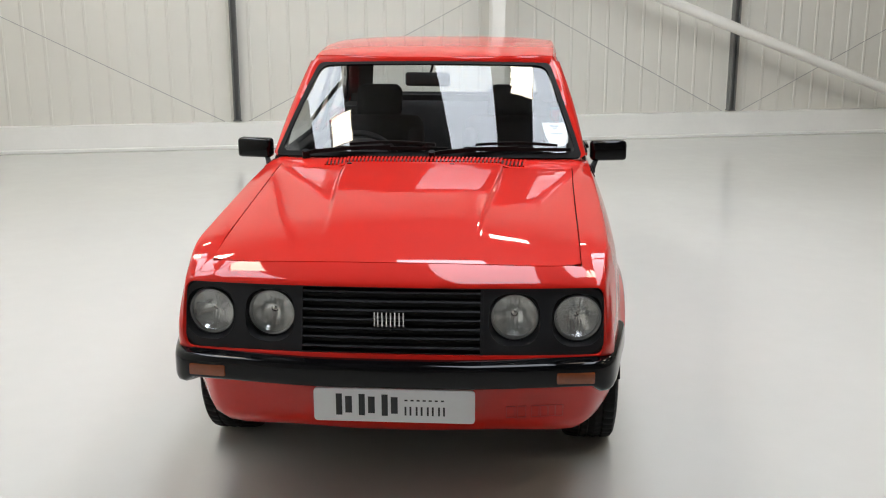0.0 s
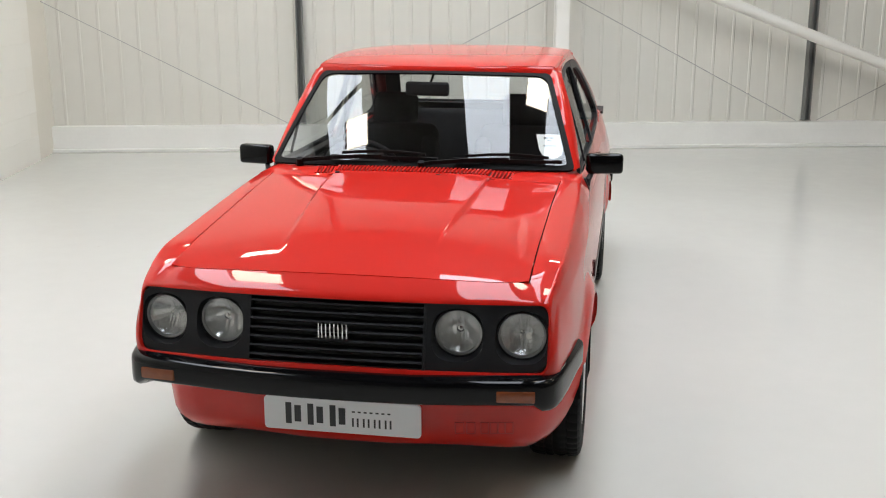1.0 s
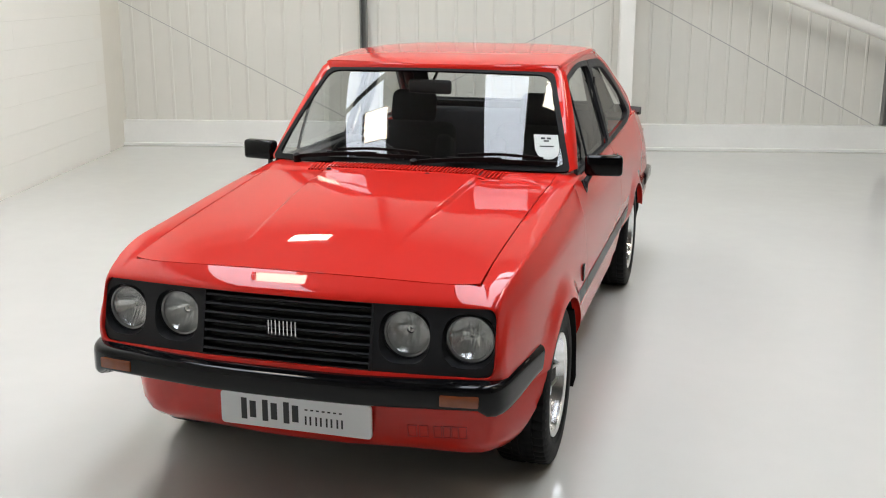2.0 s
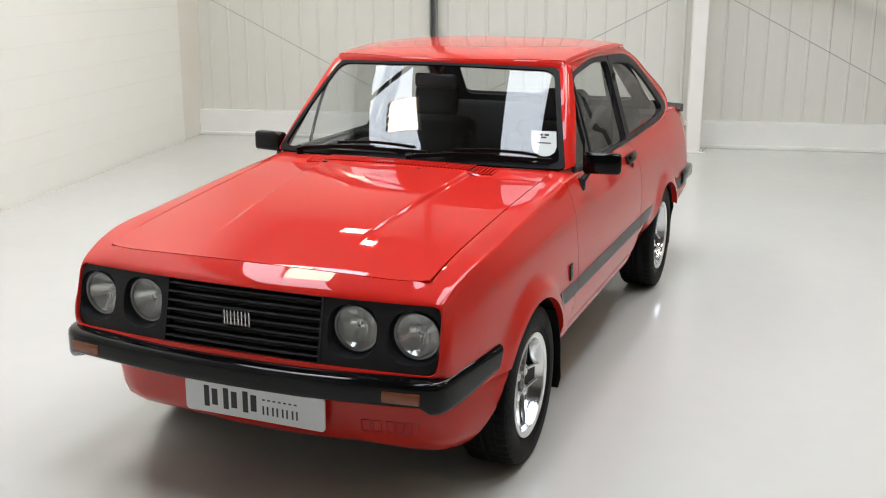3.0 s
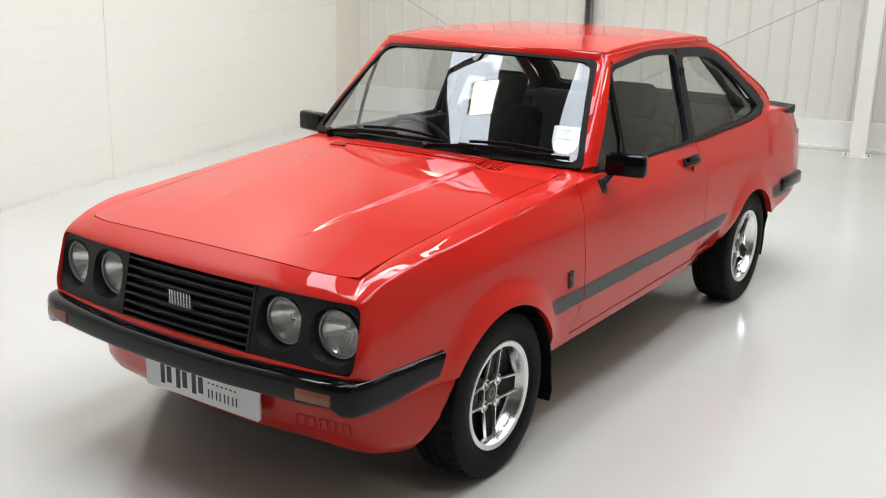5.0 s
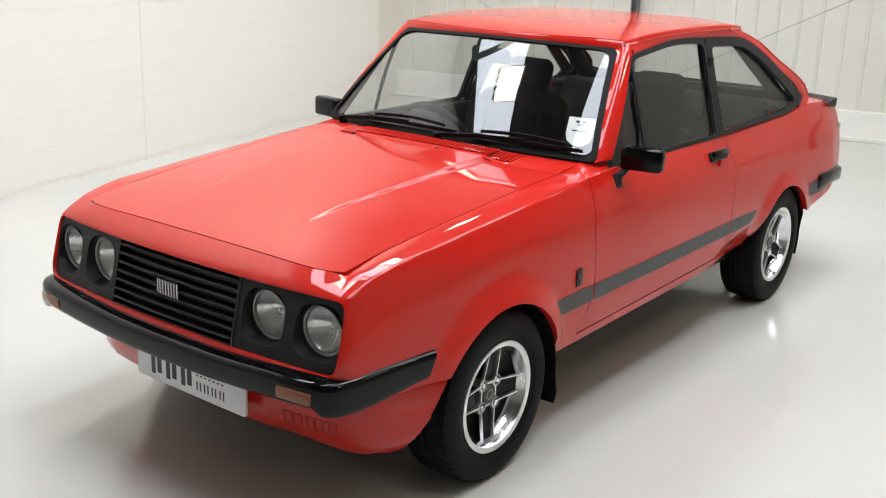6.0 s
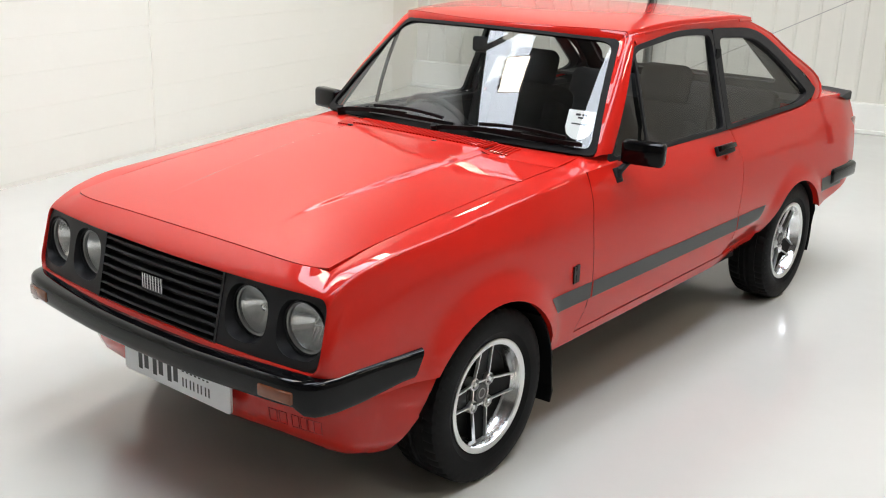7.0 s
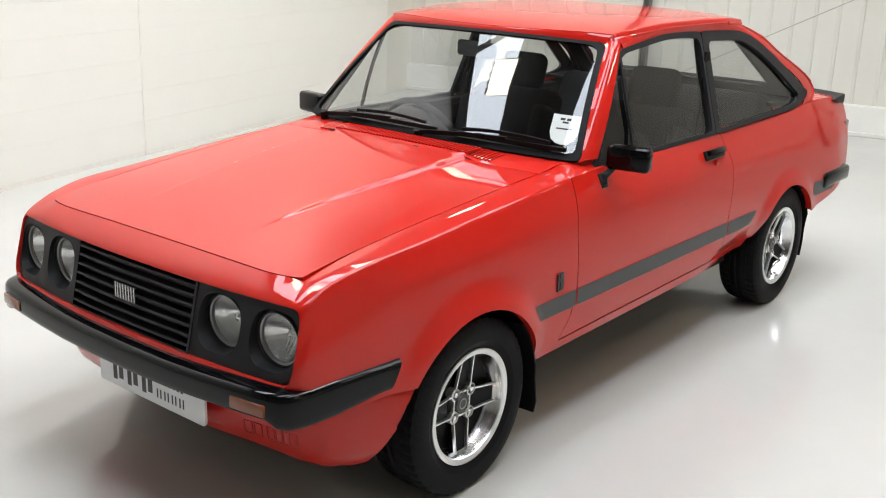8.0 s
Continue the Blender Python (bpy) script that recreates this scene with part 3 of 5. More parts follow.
OPEN_T, OPEN_B, OPEN_W = 0.751, 0.548, 0.660
n_top, n_bot = 16, 14
outer = [(lerp(0, 0.588, k / n_top), bonnet_front(lerp(0, 0.588, k / n_top)) - 0.0050, bonnet_z(lerp(0, 0.588, k / n_top), bonnet_front(lerp(0, 0.588, k / n_top))) - 0.001) for k in range(n_top)]
side = [p for p in wing_rows[0][:-2]]
side = [p for p in side if p[2] > 0.528]
outer += side
x_end, y_end = side[-1][0], side[-1][1]
LIP = 0.530
for k in range(1, n_bot + 1):
    s = k / n_bot
    x = lerp(x_end - 0.004, 0, s)
    outer.append((x, lerp(-0.728, -0.655, (abs(x) / 0.66) ** 3), LIP - 0.004))
n_side = len(side)
inner = [(lerp(0, OPEN_W - 0.045, k / n_top), OPEN_T) for k in range(n_top)]
corner = fillet([(OPEN_W - 0.06, OPEN_T), (OPEN_W, OPEN_T), (OPEN_W + 0.002, OPEN_B), (OPEN_W - 0.06, OPEN_B)], 0.046, 5)[6:18]
for k in range(n_side):
    t = k / (n_side - 1) * (len(corner) - 1)
    i = min(int(t), len(corner) - 2)
    inner.append(tuple(Vector(corner[i]).lerp(Vector(corner[i + 1]), t - i)))
for k in range(1, n_bot + 1):
    inner.append((lerp(OPEN_W - 0.04, 0, k / n_bot), OPEN_B))
rows = []
for j, ((xo, yo, zo), (xi, zi)) in enumerate(zip(outer, inner)):
    o, i = Vector((xo, yo, zo)), Vector((xi, open_y(xi, zi), zi))
    c_top = Vector((lerp(xo, xi, 0.8), i.y + 0.003, lerp(i.z, o.z, 0.32)))
    c_side = Vector((lerp(i.x, o.x, 0.85), i.y + 0.004, lerp(i.z, o.z, 0.5)))
    c_low = Vector((lerp(xo, xi, 0.5), i.y - 0.006, lerp(i.z, o.z, 0.6)))
    w1 = smooth01(n_top - 1, n_top + 13, j)
    w2 = smooth01(n_top + n_side - 4, n_top + n_side + 1, j)
    c = c_top.lerp(c_side, w1).lerp(c_low, w2)
    rows.append([tuple(o * (1 - s) ** 2 + c * 2 * s * (1 - s) + i * s * s) for s in (0, 0.12, 0.25, 0.4, 0.55, 0.7, 0.82, 0.92, 1.0)] + [(xi - 0.004 * (1 if xi > 0.6 else 0), i.y + 0.004, zi), (xi, i.y + 0.05, zi)])
half_nose = rows_mesh(rows, ref=(0, 0, 0.66))
nose_bm = bmesh.new()
for d in (half_nose, mirrored(half_nose), wing_skin, mirrored(wing_skin)):
    vs = [nose_bm.verts.new(v) for v in d[0]]
    for f in d[1]:
        nose_bm.faces.new([vs[k] for k in f])
bmesh.ops.remove_doubles(nose_bm, verts=nose_bm.verts, dist=0.0004)
front_body = thicken(part("front_bodywork", nose_bm, RED, car, "red nose panel and front wings", smooth=50), 0.004)
wings = [front_body, front_body]

def ring_part(name, outline, inner_line, place, thick, mat, parent, label=""):
    """A frame between two outlines of equal length, laid on a surface, with raised thickness."""
    n = len(outline)
    front_o, front_i = [place(*p, thick) for p in outline], [place(*p, thick) for p in inner_line]
    back_o, back_i = [place(*p, -0.004) for p in outline], [place(*p, -0.004) for p in inner_line]
    v = front_o + front_i + back_o + back_i
    f = []
    for k in range(n):
        j = (k + 1) % n
        f += [(k, j, n + j, n + k), (2 * n + k, 2 * n + j, j, k), (n + k, n + j, 3 * n + j, 3 * n + k)]
    return part(name, (v, f), mat, parent, label, smooth=50)


# black lamp panel behind the opening
rows = []
LAMPS = ((0.577, 0.652, False), (-0.577, 0.652, False), (0.382, 0.655, True), (-0.382, 0.655, True))
HOLE, SQUARE = 0.0795, 2.7


def hole_dist(dx, dz):
    """Distance from a lamp's axis, measured so that equal distances make a squarish ring."""
    return (abs(dx) ** SQUARE + abs(dz) ** SQUARE) ** (1 / SQUARE)


def panel_y(x, z):
    """The panel's face: just inside the opening, deeper behind the grille."""
    return open_y(x, z) + (0.008 if abs(x) > 0.284 else 0.036)


for k in range(49):
    z = lerp(OPEN_B - 0.006, OPEN_T + 0.006, k / 48)
    rows.append([(x, panel_y(x, z), z) for x in (lerp(-OPEN_W - 0.004, OPEN_W + 0.004, j / 260) for j in range(261))])
pv, pf = rows_mesh(rows, ref=MID)
pf = [f for f in pf if all(hole_dist(sum(pv[i][0] for i in f) / 4 - x, sum(pv[i][2] for i in f) / 4 - z) > HOLE - 0.001 for x, z, _ in LAMPS)]
for k, (x, y, z) in enumerate(pv):
    # the panel's corners follow the rounded opening
    qx, qz = abs(x) - (OPEN_W - 0.046), abs(z - (OPEN_T + OPEN_B) / 2) - ((OPEN_T - OPEN_B) / 2 - 0.046)
    if qx > 0 and qz > 0 and math.hypot(qx, qz) > 0.047:
        f = 0.047 / math.hypot(qx, qz)
        pv[k] = (math.copysign(OPEN_W - 0.046 + qx * f, x), y + 0.004, (OPEN_T + OPEN_B) / 2 + math.copysign((OPEN_T - OPEN_B) / 2 - 0.046 + qz * f, z - (OPEN_T + OPEN_B) / 2))
        continue
    for lx, lz, _ in LAMPS:
        d = hole_dist(x - lx, z - lz)
        if d < HOLE + 0.0015:
            s = HOLE / max(d, 0.001)
            pv[k] = (lx + (x - lx) * s, y, lz + (z - lz) * s)
lamp_panel = part("lamp_panel", (pv, pf), BLACK, car, "matt black headlamp panel")
thicken(lamp_panel, 0.006)

# grille: frame bars and slats proud of the panel
grille = ring_part("grille", [(-0.286, OPEN_B - 0.002), (0.286, OPEN_B - 0.002), (0.286, OPEN_T + 0.002), (-0.286, OPEN_T + 0.002)], [(-0.277, OPEN_B + 0.004), (0.277, OPEN_B + 0.004), (0.277, OPEN_T - 0.004), (-0.277, OPEN_T - 0.004)], lambda x, z, t: (x, open_y(0.28, z) + 0.026 - t, z), 0.021, BLACK, car, "matt black slatted grille")
for k in range(7):
    z = OPEN_B + 0.019 + 0.0276 * k
    pts = [(lerp(-0.276, 0.276, j / 12), 0, z) for j in range(13)]
    sec = [(0.030, -0.008), (0.004, -0.0045), (-0.002, 0.0), (0.002, 0.0045), (0.034, 0.006)]
    rows = [[(x, open_y(x, zz) + 0.006 + dy, zz + dz) for dy, dz in sec] for x, _, zz in pts]
    part("slat", rows_mesh(rows, ref=(0, 0, z)), BLACK, grille)

# plain pale bars in place of the maker's name on the grille
badge = part("grille_badge", box(-0.0508, -0.0472, -0.704, -0.690, 0.633, 0.679), CHROME, grille, "plain pale metal bars of a badge", smooth=0)
for x in (-0.0385, -0.0255, -0.0120, 0.0010, 0.0140, 0.0275, 0.0405):
    part("badge_bar", box(x - 0.0018, x + 0.0018, -0.704, -0.690, 0.633, 0.679), CHROME, grille, smooth=0)


def headlamp(x, z, inner):
    """A round sealed lamp: rim, bowl, bulb shield and glass."""
    y = -0.627 - (0.012 if inner else 0.0)
    r = 0.0725
    sx = 1 if x > 0 else -1
    m = Matrix.Translation((x, y, z)) @ Matrix.Rotation(radians(-90), 4, "Z") @ Matrix.Rotation(radians(4 * sx if not inner else 1.5 * sx), 4, "Z")
    rim = part("headlamp", moved(turned([(-0.014, r + 0.006), (-0.002, r + 0.006), (0.003, r + 0.003), (0.006, r), (0.003, r - 0.005), (-0.004, r - 0.006)], 40), m), LAMP_RIM, car, "round glass headlamp in the black panel")
    bowl = [(-0.055 + 0.048 * (q / 14) ** 2, (r - 0.004) * max(q / 14, 0.02)) for q in range(15)]
    bv, bf = turned(bowl, 96)
    if inner:
        bv = [(px + 0.0016 * abs(math.sin(math.pi * py / 0.013)) * smooth01(0.066, 0.05, math.hypot(py, pz)), py, pz) for px, py, pz in bv]
    else:
        # flutes across the outer lamps
        bv = [(px + 0.0022 * abs(math.sin(math.pi * py / 0.0095)) * smooth01(0.066, 0.05, math.hypot(py, pz)), py, pz) for px, py, pz in bv]
    part("reflector", moved((bv, bf), m), SATIN_BOWL if inner else REFLECTOR, rim, "bright metal bowl")
    shield = [(-0.052, 0.013), (-0.032, 0.013), (-0.027, 0.011), (-0.024, 0.006), (-0.023, 0.0005)] if inner else [(-0.052, 0.010), (-0.036, 0.010), (-0.030, 0.007), (-0.027, 0.0005)]
    part("bulb_shield", moved(turned(shield, 20), m), CHROME, rim, "small metal bulb cap")
    dome = []
    for q in range(11):
        a = q / 10
        dome.append((0.004 + 0.013 * (1 - a * a), (r - 0.003) * max(a, 0.01)))
    v, f = turned(dome, 48)
    v = [(px + (0.0005 if inner else 0.0009) * math.cos(py * 2 * math.pi / 0.009) * smooth01(0.068, 0.045, math.hypot(py, pz)), py, pz) for px, py, pz in v]
    part("lamp_cowl", moved(turned([(-0.012, r + 0.0015), (0.014, r + 0.0015), (0.014, r + 0.004), (-0.012, r + 0.004)], 40), m), BLACK, rim, "black recess round the lamp")
    # black recess from the hole in the panel back to the lamp
    rings = []
    for q in range(4):
        ring = []
        for j in range(48):
            a = 2 * math.pi * j / 48
            ca, sa = math.cos(a), math.sin(a)
            rr = lerp(HOLE / hole_dist(ca, sa), r + 0.004, q / 3)
            ring.append((x + rr * ca, lerp(panel_y(x + HOLE * ca, z + HOLE * sa), y + 0.004, q / 3), z + rr * sa))
        rings.append(ring)
    part("lamp_recess", rows_mesh(rings, closed=True), BLACK, rim, "black recess in the lamp panel")
    part("lens", moved(oriented(v, f, (-0.1, 0, 0)), m), LENS, rim, "clear glass lens").visible_shadow = False
    return rim


for x, z, inner_lamp in LAMPS:
    headlamp(x, z, inner_lamp)

# bumper: a section swept round the nose
path = [(0.0, -0.772), (0.12, -0.771), (0.25, -0.767), (0.38, -0.760), (0.50, -0.751), (0.58, -0.742), (0.625, -0.733), (0.655, -0.720), (0.678, -0.700), (0.692, -0.674), (0.704, -0.63), (0.718, -0.56), (0.736, -0.46), (0.746, -0.39), (0.752, -0.335)]
section = [(-0.060, 0.533), (-0.046, 0.5365), (-0.030, 0.5345), (-0.013, 0.5310), (-0.005, 0.5275), (-0.0005, 0.5215), (0.0015, 0.512), (0.002, 0.495), (0.002, 0.478), (0.001, 0.466), (-0.003, 0.458), (-0.010, 0.453), (-0.030, 0.450), (-0.060, 0.449)]


def sweep(path, section, drop=None, shear=0.0):
    rows = []
    full = [(-x, y) for x, y in reversed(path[1:])] + path
    for i, (x, y) in enumerate(full):
        a, c = full[max(i - 1, 0)], full[min(i + 1, len(full) - 1)]
        t = Vector((c[0] - a[0], c[1] - a[1])).normalized()
        n = Vector((t.y, -t.x))
        row = []
        for d, z in section:
            yy = y + n.y * d
            if shear and y > -0.44:
                yy += shear * (z - section[2][1]) * smooth01(-0.44, -0.36, y)
            row.append((x + n.x * d, yy, z + (drop(abs(x), y, z) if drop else 0)))
        rows.append(row)
    v, f = rows_mesh(rows, ref=(0, 0, 0.5))
    k = len(section)
    return v, f + [tuple(range(k)), tuple(len(v) - 1 - j for j in range(k))]


def bumper_shift(x, y, z):
    """The bar rises towards its ends; the corners hang lower than the front."""
    top, back = smooth01(0.47, 0.53, z), smooth01(-0.66, -0.50, y)
    corner = smooth01(0.625, 0.665, x) * (1 - smooth01(-0.58, -0.36, y))
    return 0.010 * smooth01(0.2, 0.6, x) + back * 0.010 - 0.024 * (1 - top) * corner


bumper = part("front_bumper", sweep(path, section, bumper_shift, 0.58), BUMPER, car, "glossy black wrap-round front bumper", smooth=40)
for s in (1, -1):
    bm = rounded_box((0.118, 0.060, 0.036), 0.005, 2, (0.568, -0.7195, 0.494))
    bmesh.ops.rotate(bm, verts=bm.verts, cent=(0.568, -0.7195, 0.494), matrix=Matrix.Rotation(radians(7), 3, "Z"))
    if s < 0:
        bmesh.ops.scale(bm, vec=(-1, 1, 1), verts=bm.verts)
        bmesh.ops.reverse_faces(bm, faces=bm.faces)
    lamp = part("indicator_lamp", bm, AMBER, car, "amber indicator lens under the bumper")

# air dam
dam_path = [(0.0, -0.612), (0.15, -0.608), (0.26, -0.594), (0.36, -0.574), (0.45, -0.559), (0.53, -0.545), (0.60, -0.522), (0.640, -0.487), (0.660, -0.43), (0.670, -0.36), (0.680, -0.30)]
dam_section = [(-0.02, 0.470), (0.004, 0.455), (0.012, 0.43), (0.010, 0.38), (0.004, 0.33), (-0.002, 0.29), (-0.014, 0.262), (-0.045, 0.232), (-0.090, 0.211), (-0.115, 0.205), (-0.13, 0.209)]
rows = []
full = [(-x, y) for x, y in reversed(dam_path[1:])] + dam_path
for i, (x, y) in enumerate(full):
    a, c = full[max(i - 1, 0)], full[min(i + 1, len(full) - 1)]
    t = Vector((c[0] - a[0], c[1] - a[1])).normalized()
    n = Vector((t.y, -t.x))
    side_w = smooth01(-0.48, -0.30, y)
    row = []
    for d, z in dam_section:
        # the sides stand flush with the wings and end on the wheel arch
        px, py = x + n.x * d * lerp(1, 0.6, side_w), y + n.y * d * lerp(1, 0.6, side_w)
        flush = math.copysign(body_x(y, max(z, 0.40)) - 0.003, x)
        px = lerp(px, flush, side_w * smooth01(0.22, 0.40, z))
        py += side_w * (0.30 - math.sqrt((ARCH + 0.002) ** 2 - (z - 0.272) ** 2) - 0.045 * smooth01(0.34, 0.20, z))
        row.append((px, py, z - 0.014 * smooth01(0.25, 0.58, abs(x)) * smooth01(0.40, 0.26, z)))
    rows.append(row)
dam = part("air_dam", rows_mesh(rows, ref=(0, 0, 0.4)), RED, car, smooth=60)
thicken(dam, 0.008)

# embossed model mark as plain outlined shapes
marks = [(x + 0.022, w, k) for x, w, k in ((0.352, 0.030, 1), (0.388, 0.028, 1), (0.432, 0.026, 1), (0.461, 0.024, 1), (0.486, 0.022, 1), (0.510, 0.026, 1))]


def dam_y(x):
    for (x0, y0), (x1, y1) in zip(dam_path, dam_path[1:]):
        if x0 <= x <= x1:
            return lerp(y0, y1, (x - x0) / (x1 - x0))
    return dam_path[-1][1]


pieces = []
for x, w, _ in marks:
    ring = []
    proud = curve((0.262, -0.014), (0.29, -0.002), (0.33, 0.004))
    for e in (0.0, 0.0018):
        for zz, xx in ((0.286 + e, x - w / 2 + e), (0.286 + e, x + w / 2 - e), (0.328 - e, x + w / 2 - e), (0.328 - e, x - w / 2 + e)):
            ring.append((xx, dam_y(xx) - proud(zz) - 0.0034, zz))
    back = [(a, c + 0.01, z) for a, c, z in ring]
    v = ring + back
    f = []
    for k in range(4):
        j = (k + 1) % 4
        f += [(k, j, 4 + j, 4 + k), (8 + k, 8 + j, j, k), (4 + k, 4 + j, 12 + j, 12 + k)]
    pieces.append((v, f))
OUTLINE = material("dark_red_outline", (0.46, 0.014, 0.010), 0.4)
for q in pieces:
    part("mark_outline", q, OUTLINE, dam, "dark outlined shape of a model mark", smooth=0)

# number plate with plain bars in place of its lettering
plate_line = fillet([(-0.260, 0.289), (0.260, 0.289), (0.260, 0.401), (-0.260, 0.401)], 0.014, 5)
plate_n = len(plate_line)
plate_v = [(x, -0.638, z) for x, z in plate_line] + [(x, -0.630, z) for x, z in plate_line]
plate_f = [tuple(range(plate_n)), tuple(2 * plate_n - 1 - k for k in range(plate_n))] + [(k, plate_n + k, plate_n + (k + 1) % plate_n, (k + 1) % plate_n) for k in range(plate_n)]
plate = part("number_plate", (plate_v, plate_f), PLATE, car, "white front plate with dark plain lettering bars")


def plate_bar(x0, x1, z0, z1, skew=0.0):
    y = -0.6385
    v = [(x0, y, z0), (x1, y, z0), (x1 + skew, y, z1), (x0 + skew, y, z1)]
    v += [(a, y + 0.002, c) for a, _, c in v]
    return v, [(0, 1, 2, 3), (7, 6, 5, 4), (0, 4, 5, 1), (1, 5, 6, 2), (2, 6, 7, 3), (3, 7, 4, 0)]


for x in (-0.188, -0.114, -0.040):
    for q in (plate_bar(x, x + 0.020, 0.310, 0.383), plate_bar(x + 0.030, x + 0.052, 0.318, 0.375)):
        part("plate_bar", q, INK, plate, smooth=0)
small = [plate_bar(0.034 + 0.0195 * k, 0.034 + 0.0195 * k + 0.010, 0.362, 0.367) for k in range(7)]
for q in small:
    part("plate_bar", q, INK, plate, smooth=0)
for q in [plate_bar(0.034 + 0.036 * k + e, 0.034 + 0.036 * k + e + 0.006, 0.313, 0.343) for k in range(4) for e in (0.0, 0.016)]:
    part("plate_bar", q, INK, plate, smooth=0)


# ---- glasshouse ----
def base_y(u):
    return 0.586 + 0.096 * abs(u) ** 2.6


def screen(u, v, lift=0.0):
    """The windscreen's curved plane: u across from -1 to 1, v up from 0 to 1."""
    lo = Vector((0.658 * u, base_y(u), 0.950 - 0.012 * u * u))
    hi = Vector((0.520 * u, 0.966 + 0.071 * abs(u) ** 2.6, 1.322 - 0.012 * u * u))
    p = lo.lerp(hi, v) + Vector((0, -0.70, 0.70)) * (0.012 * 4 * v * (1 - v) + lift)
    return tuple(p)


rows = [[screen(lerp(-0.985, 0.985, j / 36), lerp(0.012, 0.988, k / 16)) for j in range(37)] for k in range(17)]
windscreen = part("windscreen", rows_mesh(rows, ref=(0, 1.4, 0.6)), GLASS, car, "clear laminated windscreen", smooth=90)
windscreen.visible_shadow = False


frame_o = fillet([(-1.0, 0.0), (1.0, 0.0), (1.0, 1.0), (-1.0, 1.0)], [0.05, 0.05, 0.07, 0.07], 6)
frame_i = fillet([(-0.968, 0.045), (0.968, 0.045), (0.960, 0.962), (-0.960, 0.962)], [0.06, 0.06, 0.10, 0.10], 6)
pairs = [(o, i) for o, i in zip(frame_o, frame_i)]
dense_o, dense_i = [], []
for k in range(len(pairs)):
    (o0, i0), (o1, i1) = pairs[k], pairs[(k + 1) % len(pairs)]
    m = max(1, int((Vector(o1) - Vector(o0)).length / 0.08))
    for j in range(m):
        dense_o.append(tuple(Vector(o0).lerp(Vector(o1), j / m)))
        dense_i.append(tuple(Vector(i0).lerp(Vector(i1), j / m)))
ring_part("seal", dense_o, dense_i, lambda u, v, t: screen(u, v, t), 0.007, RUBBER_SHADE, windscreen, "black rubber windscreen seal")


# side glass plane
def side_plane(y, z, out=0.0):
    bow = 0.010 * math.sin(math.pi * min(max((z - 0.91) / 0.42, 0), 1))
    x = 0.686 - 0.335 * (z - 0.912) + bow - 0.02 * max(0.0, (1.1 - y) / 0.3) ** 2 * 0.6
    return (x + out * 0.94, y, z + out * 0.33)


belt = 0.914
door_outline = [(0.744, belt), (1.672, belt), (1.712, 1.318), (1.45, 1.330), (1.034, 1.288)]
quarter_outline = [(1.672 + 0.005, belt), (2.52, 0.926), (2.665, 0.955), (2.715, 0.988), (2.375, 1.19), (2.22, 1.268), (2.09, 1.304), (1.717, 1.319)]


def window(name, outline, radii, width, glass_label, side, frame_name, inner_line=None):
    o = fillet(outline, radii, 4)
    i = fillet(inner_line or inset(outline, width), [r + 0.012 for r in radii], 4)
    place = (lambda y, z, t: side_plane(y, z, t)) if side > 0 else (lambda y, z, t: (-side_plane(y, z, t)[0],) + side_plane(y, z, t)[1:])
    # glass as a fan of strips
    c = Vector((sum(p[0] for p in i) / len(i), sum(p[1] for p in i) / len(i)))
    rings = [[place(*(c.lerp(Vector(p), s)), -0.006) for p in i] for s in (0.02, 0.5, 1.04)]
    v, f = rows_mesh(rings, closed=True)
    f = f + [tuple(range(len(i)))]
    pane = part(name, oriented(v, f, (0, 1.5, 1.0)), SIDE_GLASS, car, glass_label, smooth=90)
    pane.visible_shadow = False
    ring_part(frame_name, o, i, place, 0.010, BLACK, pane, "black window frame")
    return pane


for s in (1, -1):
    w = window("door_window", door_outline, [0.01, 0.012, 0.03, 0.1, 0.05], 0.024, "clear side window in the door", s, "window_frame", [(0.768, 0.926), (1.648, 0.926), (1.688, 1.295), (1.45, 1.307), (1.036, 1.270)])
    bar = [side_plane(y, z, 0.002) for y, z in ((1.012, 0.93), (1.014, 1.02), (1.020, 1.12), (1.030, 1.20), (1.042, 1.275))]
    part("divider_bar", strip_bar([(s * x, y, z) for x, y, z in bar], 0.014, 0.009, (0, 1, 0)), BLACK, w, smooth=0)
    window("quarter_window", quarter_outline, [0.012, 0.05, 0.018, 0.018, 0.2, 0.1, 0.1, 0.03], 0.042, "clear fixed rear quarter window", s, "window_frame", [(1.716, 0.932), (2.48, 0.946), (2.575, 0.966), (2.596, 0.988), (2.310, 1.166), (2.16, 1.240), (2.06, 1.266), (1.758, 1.279)])

# pillars and roof
gutter_x = curve((0.98, 0.532), (1.4, 0.546), (1.9, 0.549), (2.15, 0.540), (2.3, 0.53))
gutter_z = curve((0.98, 1.322), (1.15, 1.340), (1.5, 1.356), (1.9, 1.354), (2.15, 1.336), (2.3, 1.298))
crown_z = curve((0.92, 1.332), (1.05, 1.358), (1.25, 1.374), (1.6, 1.384), (2.0, 1.381), (2.2, 1.362), (2.32, 1.328))


def roof_front(u):
    return 0.964 + 0.086 * abs(u) ** 2.6


def roof_rear(u):
    return 2.205 - 0.058 * abs(u) ** 5


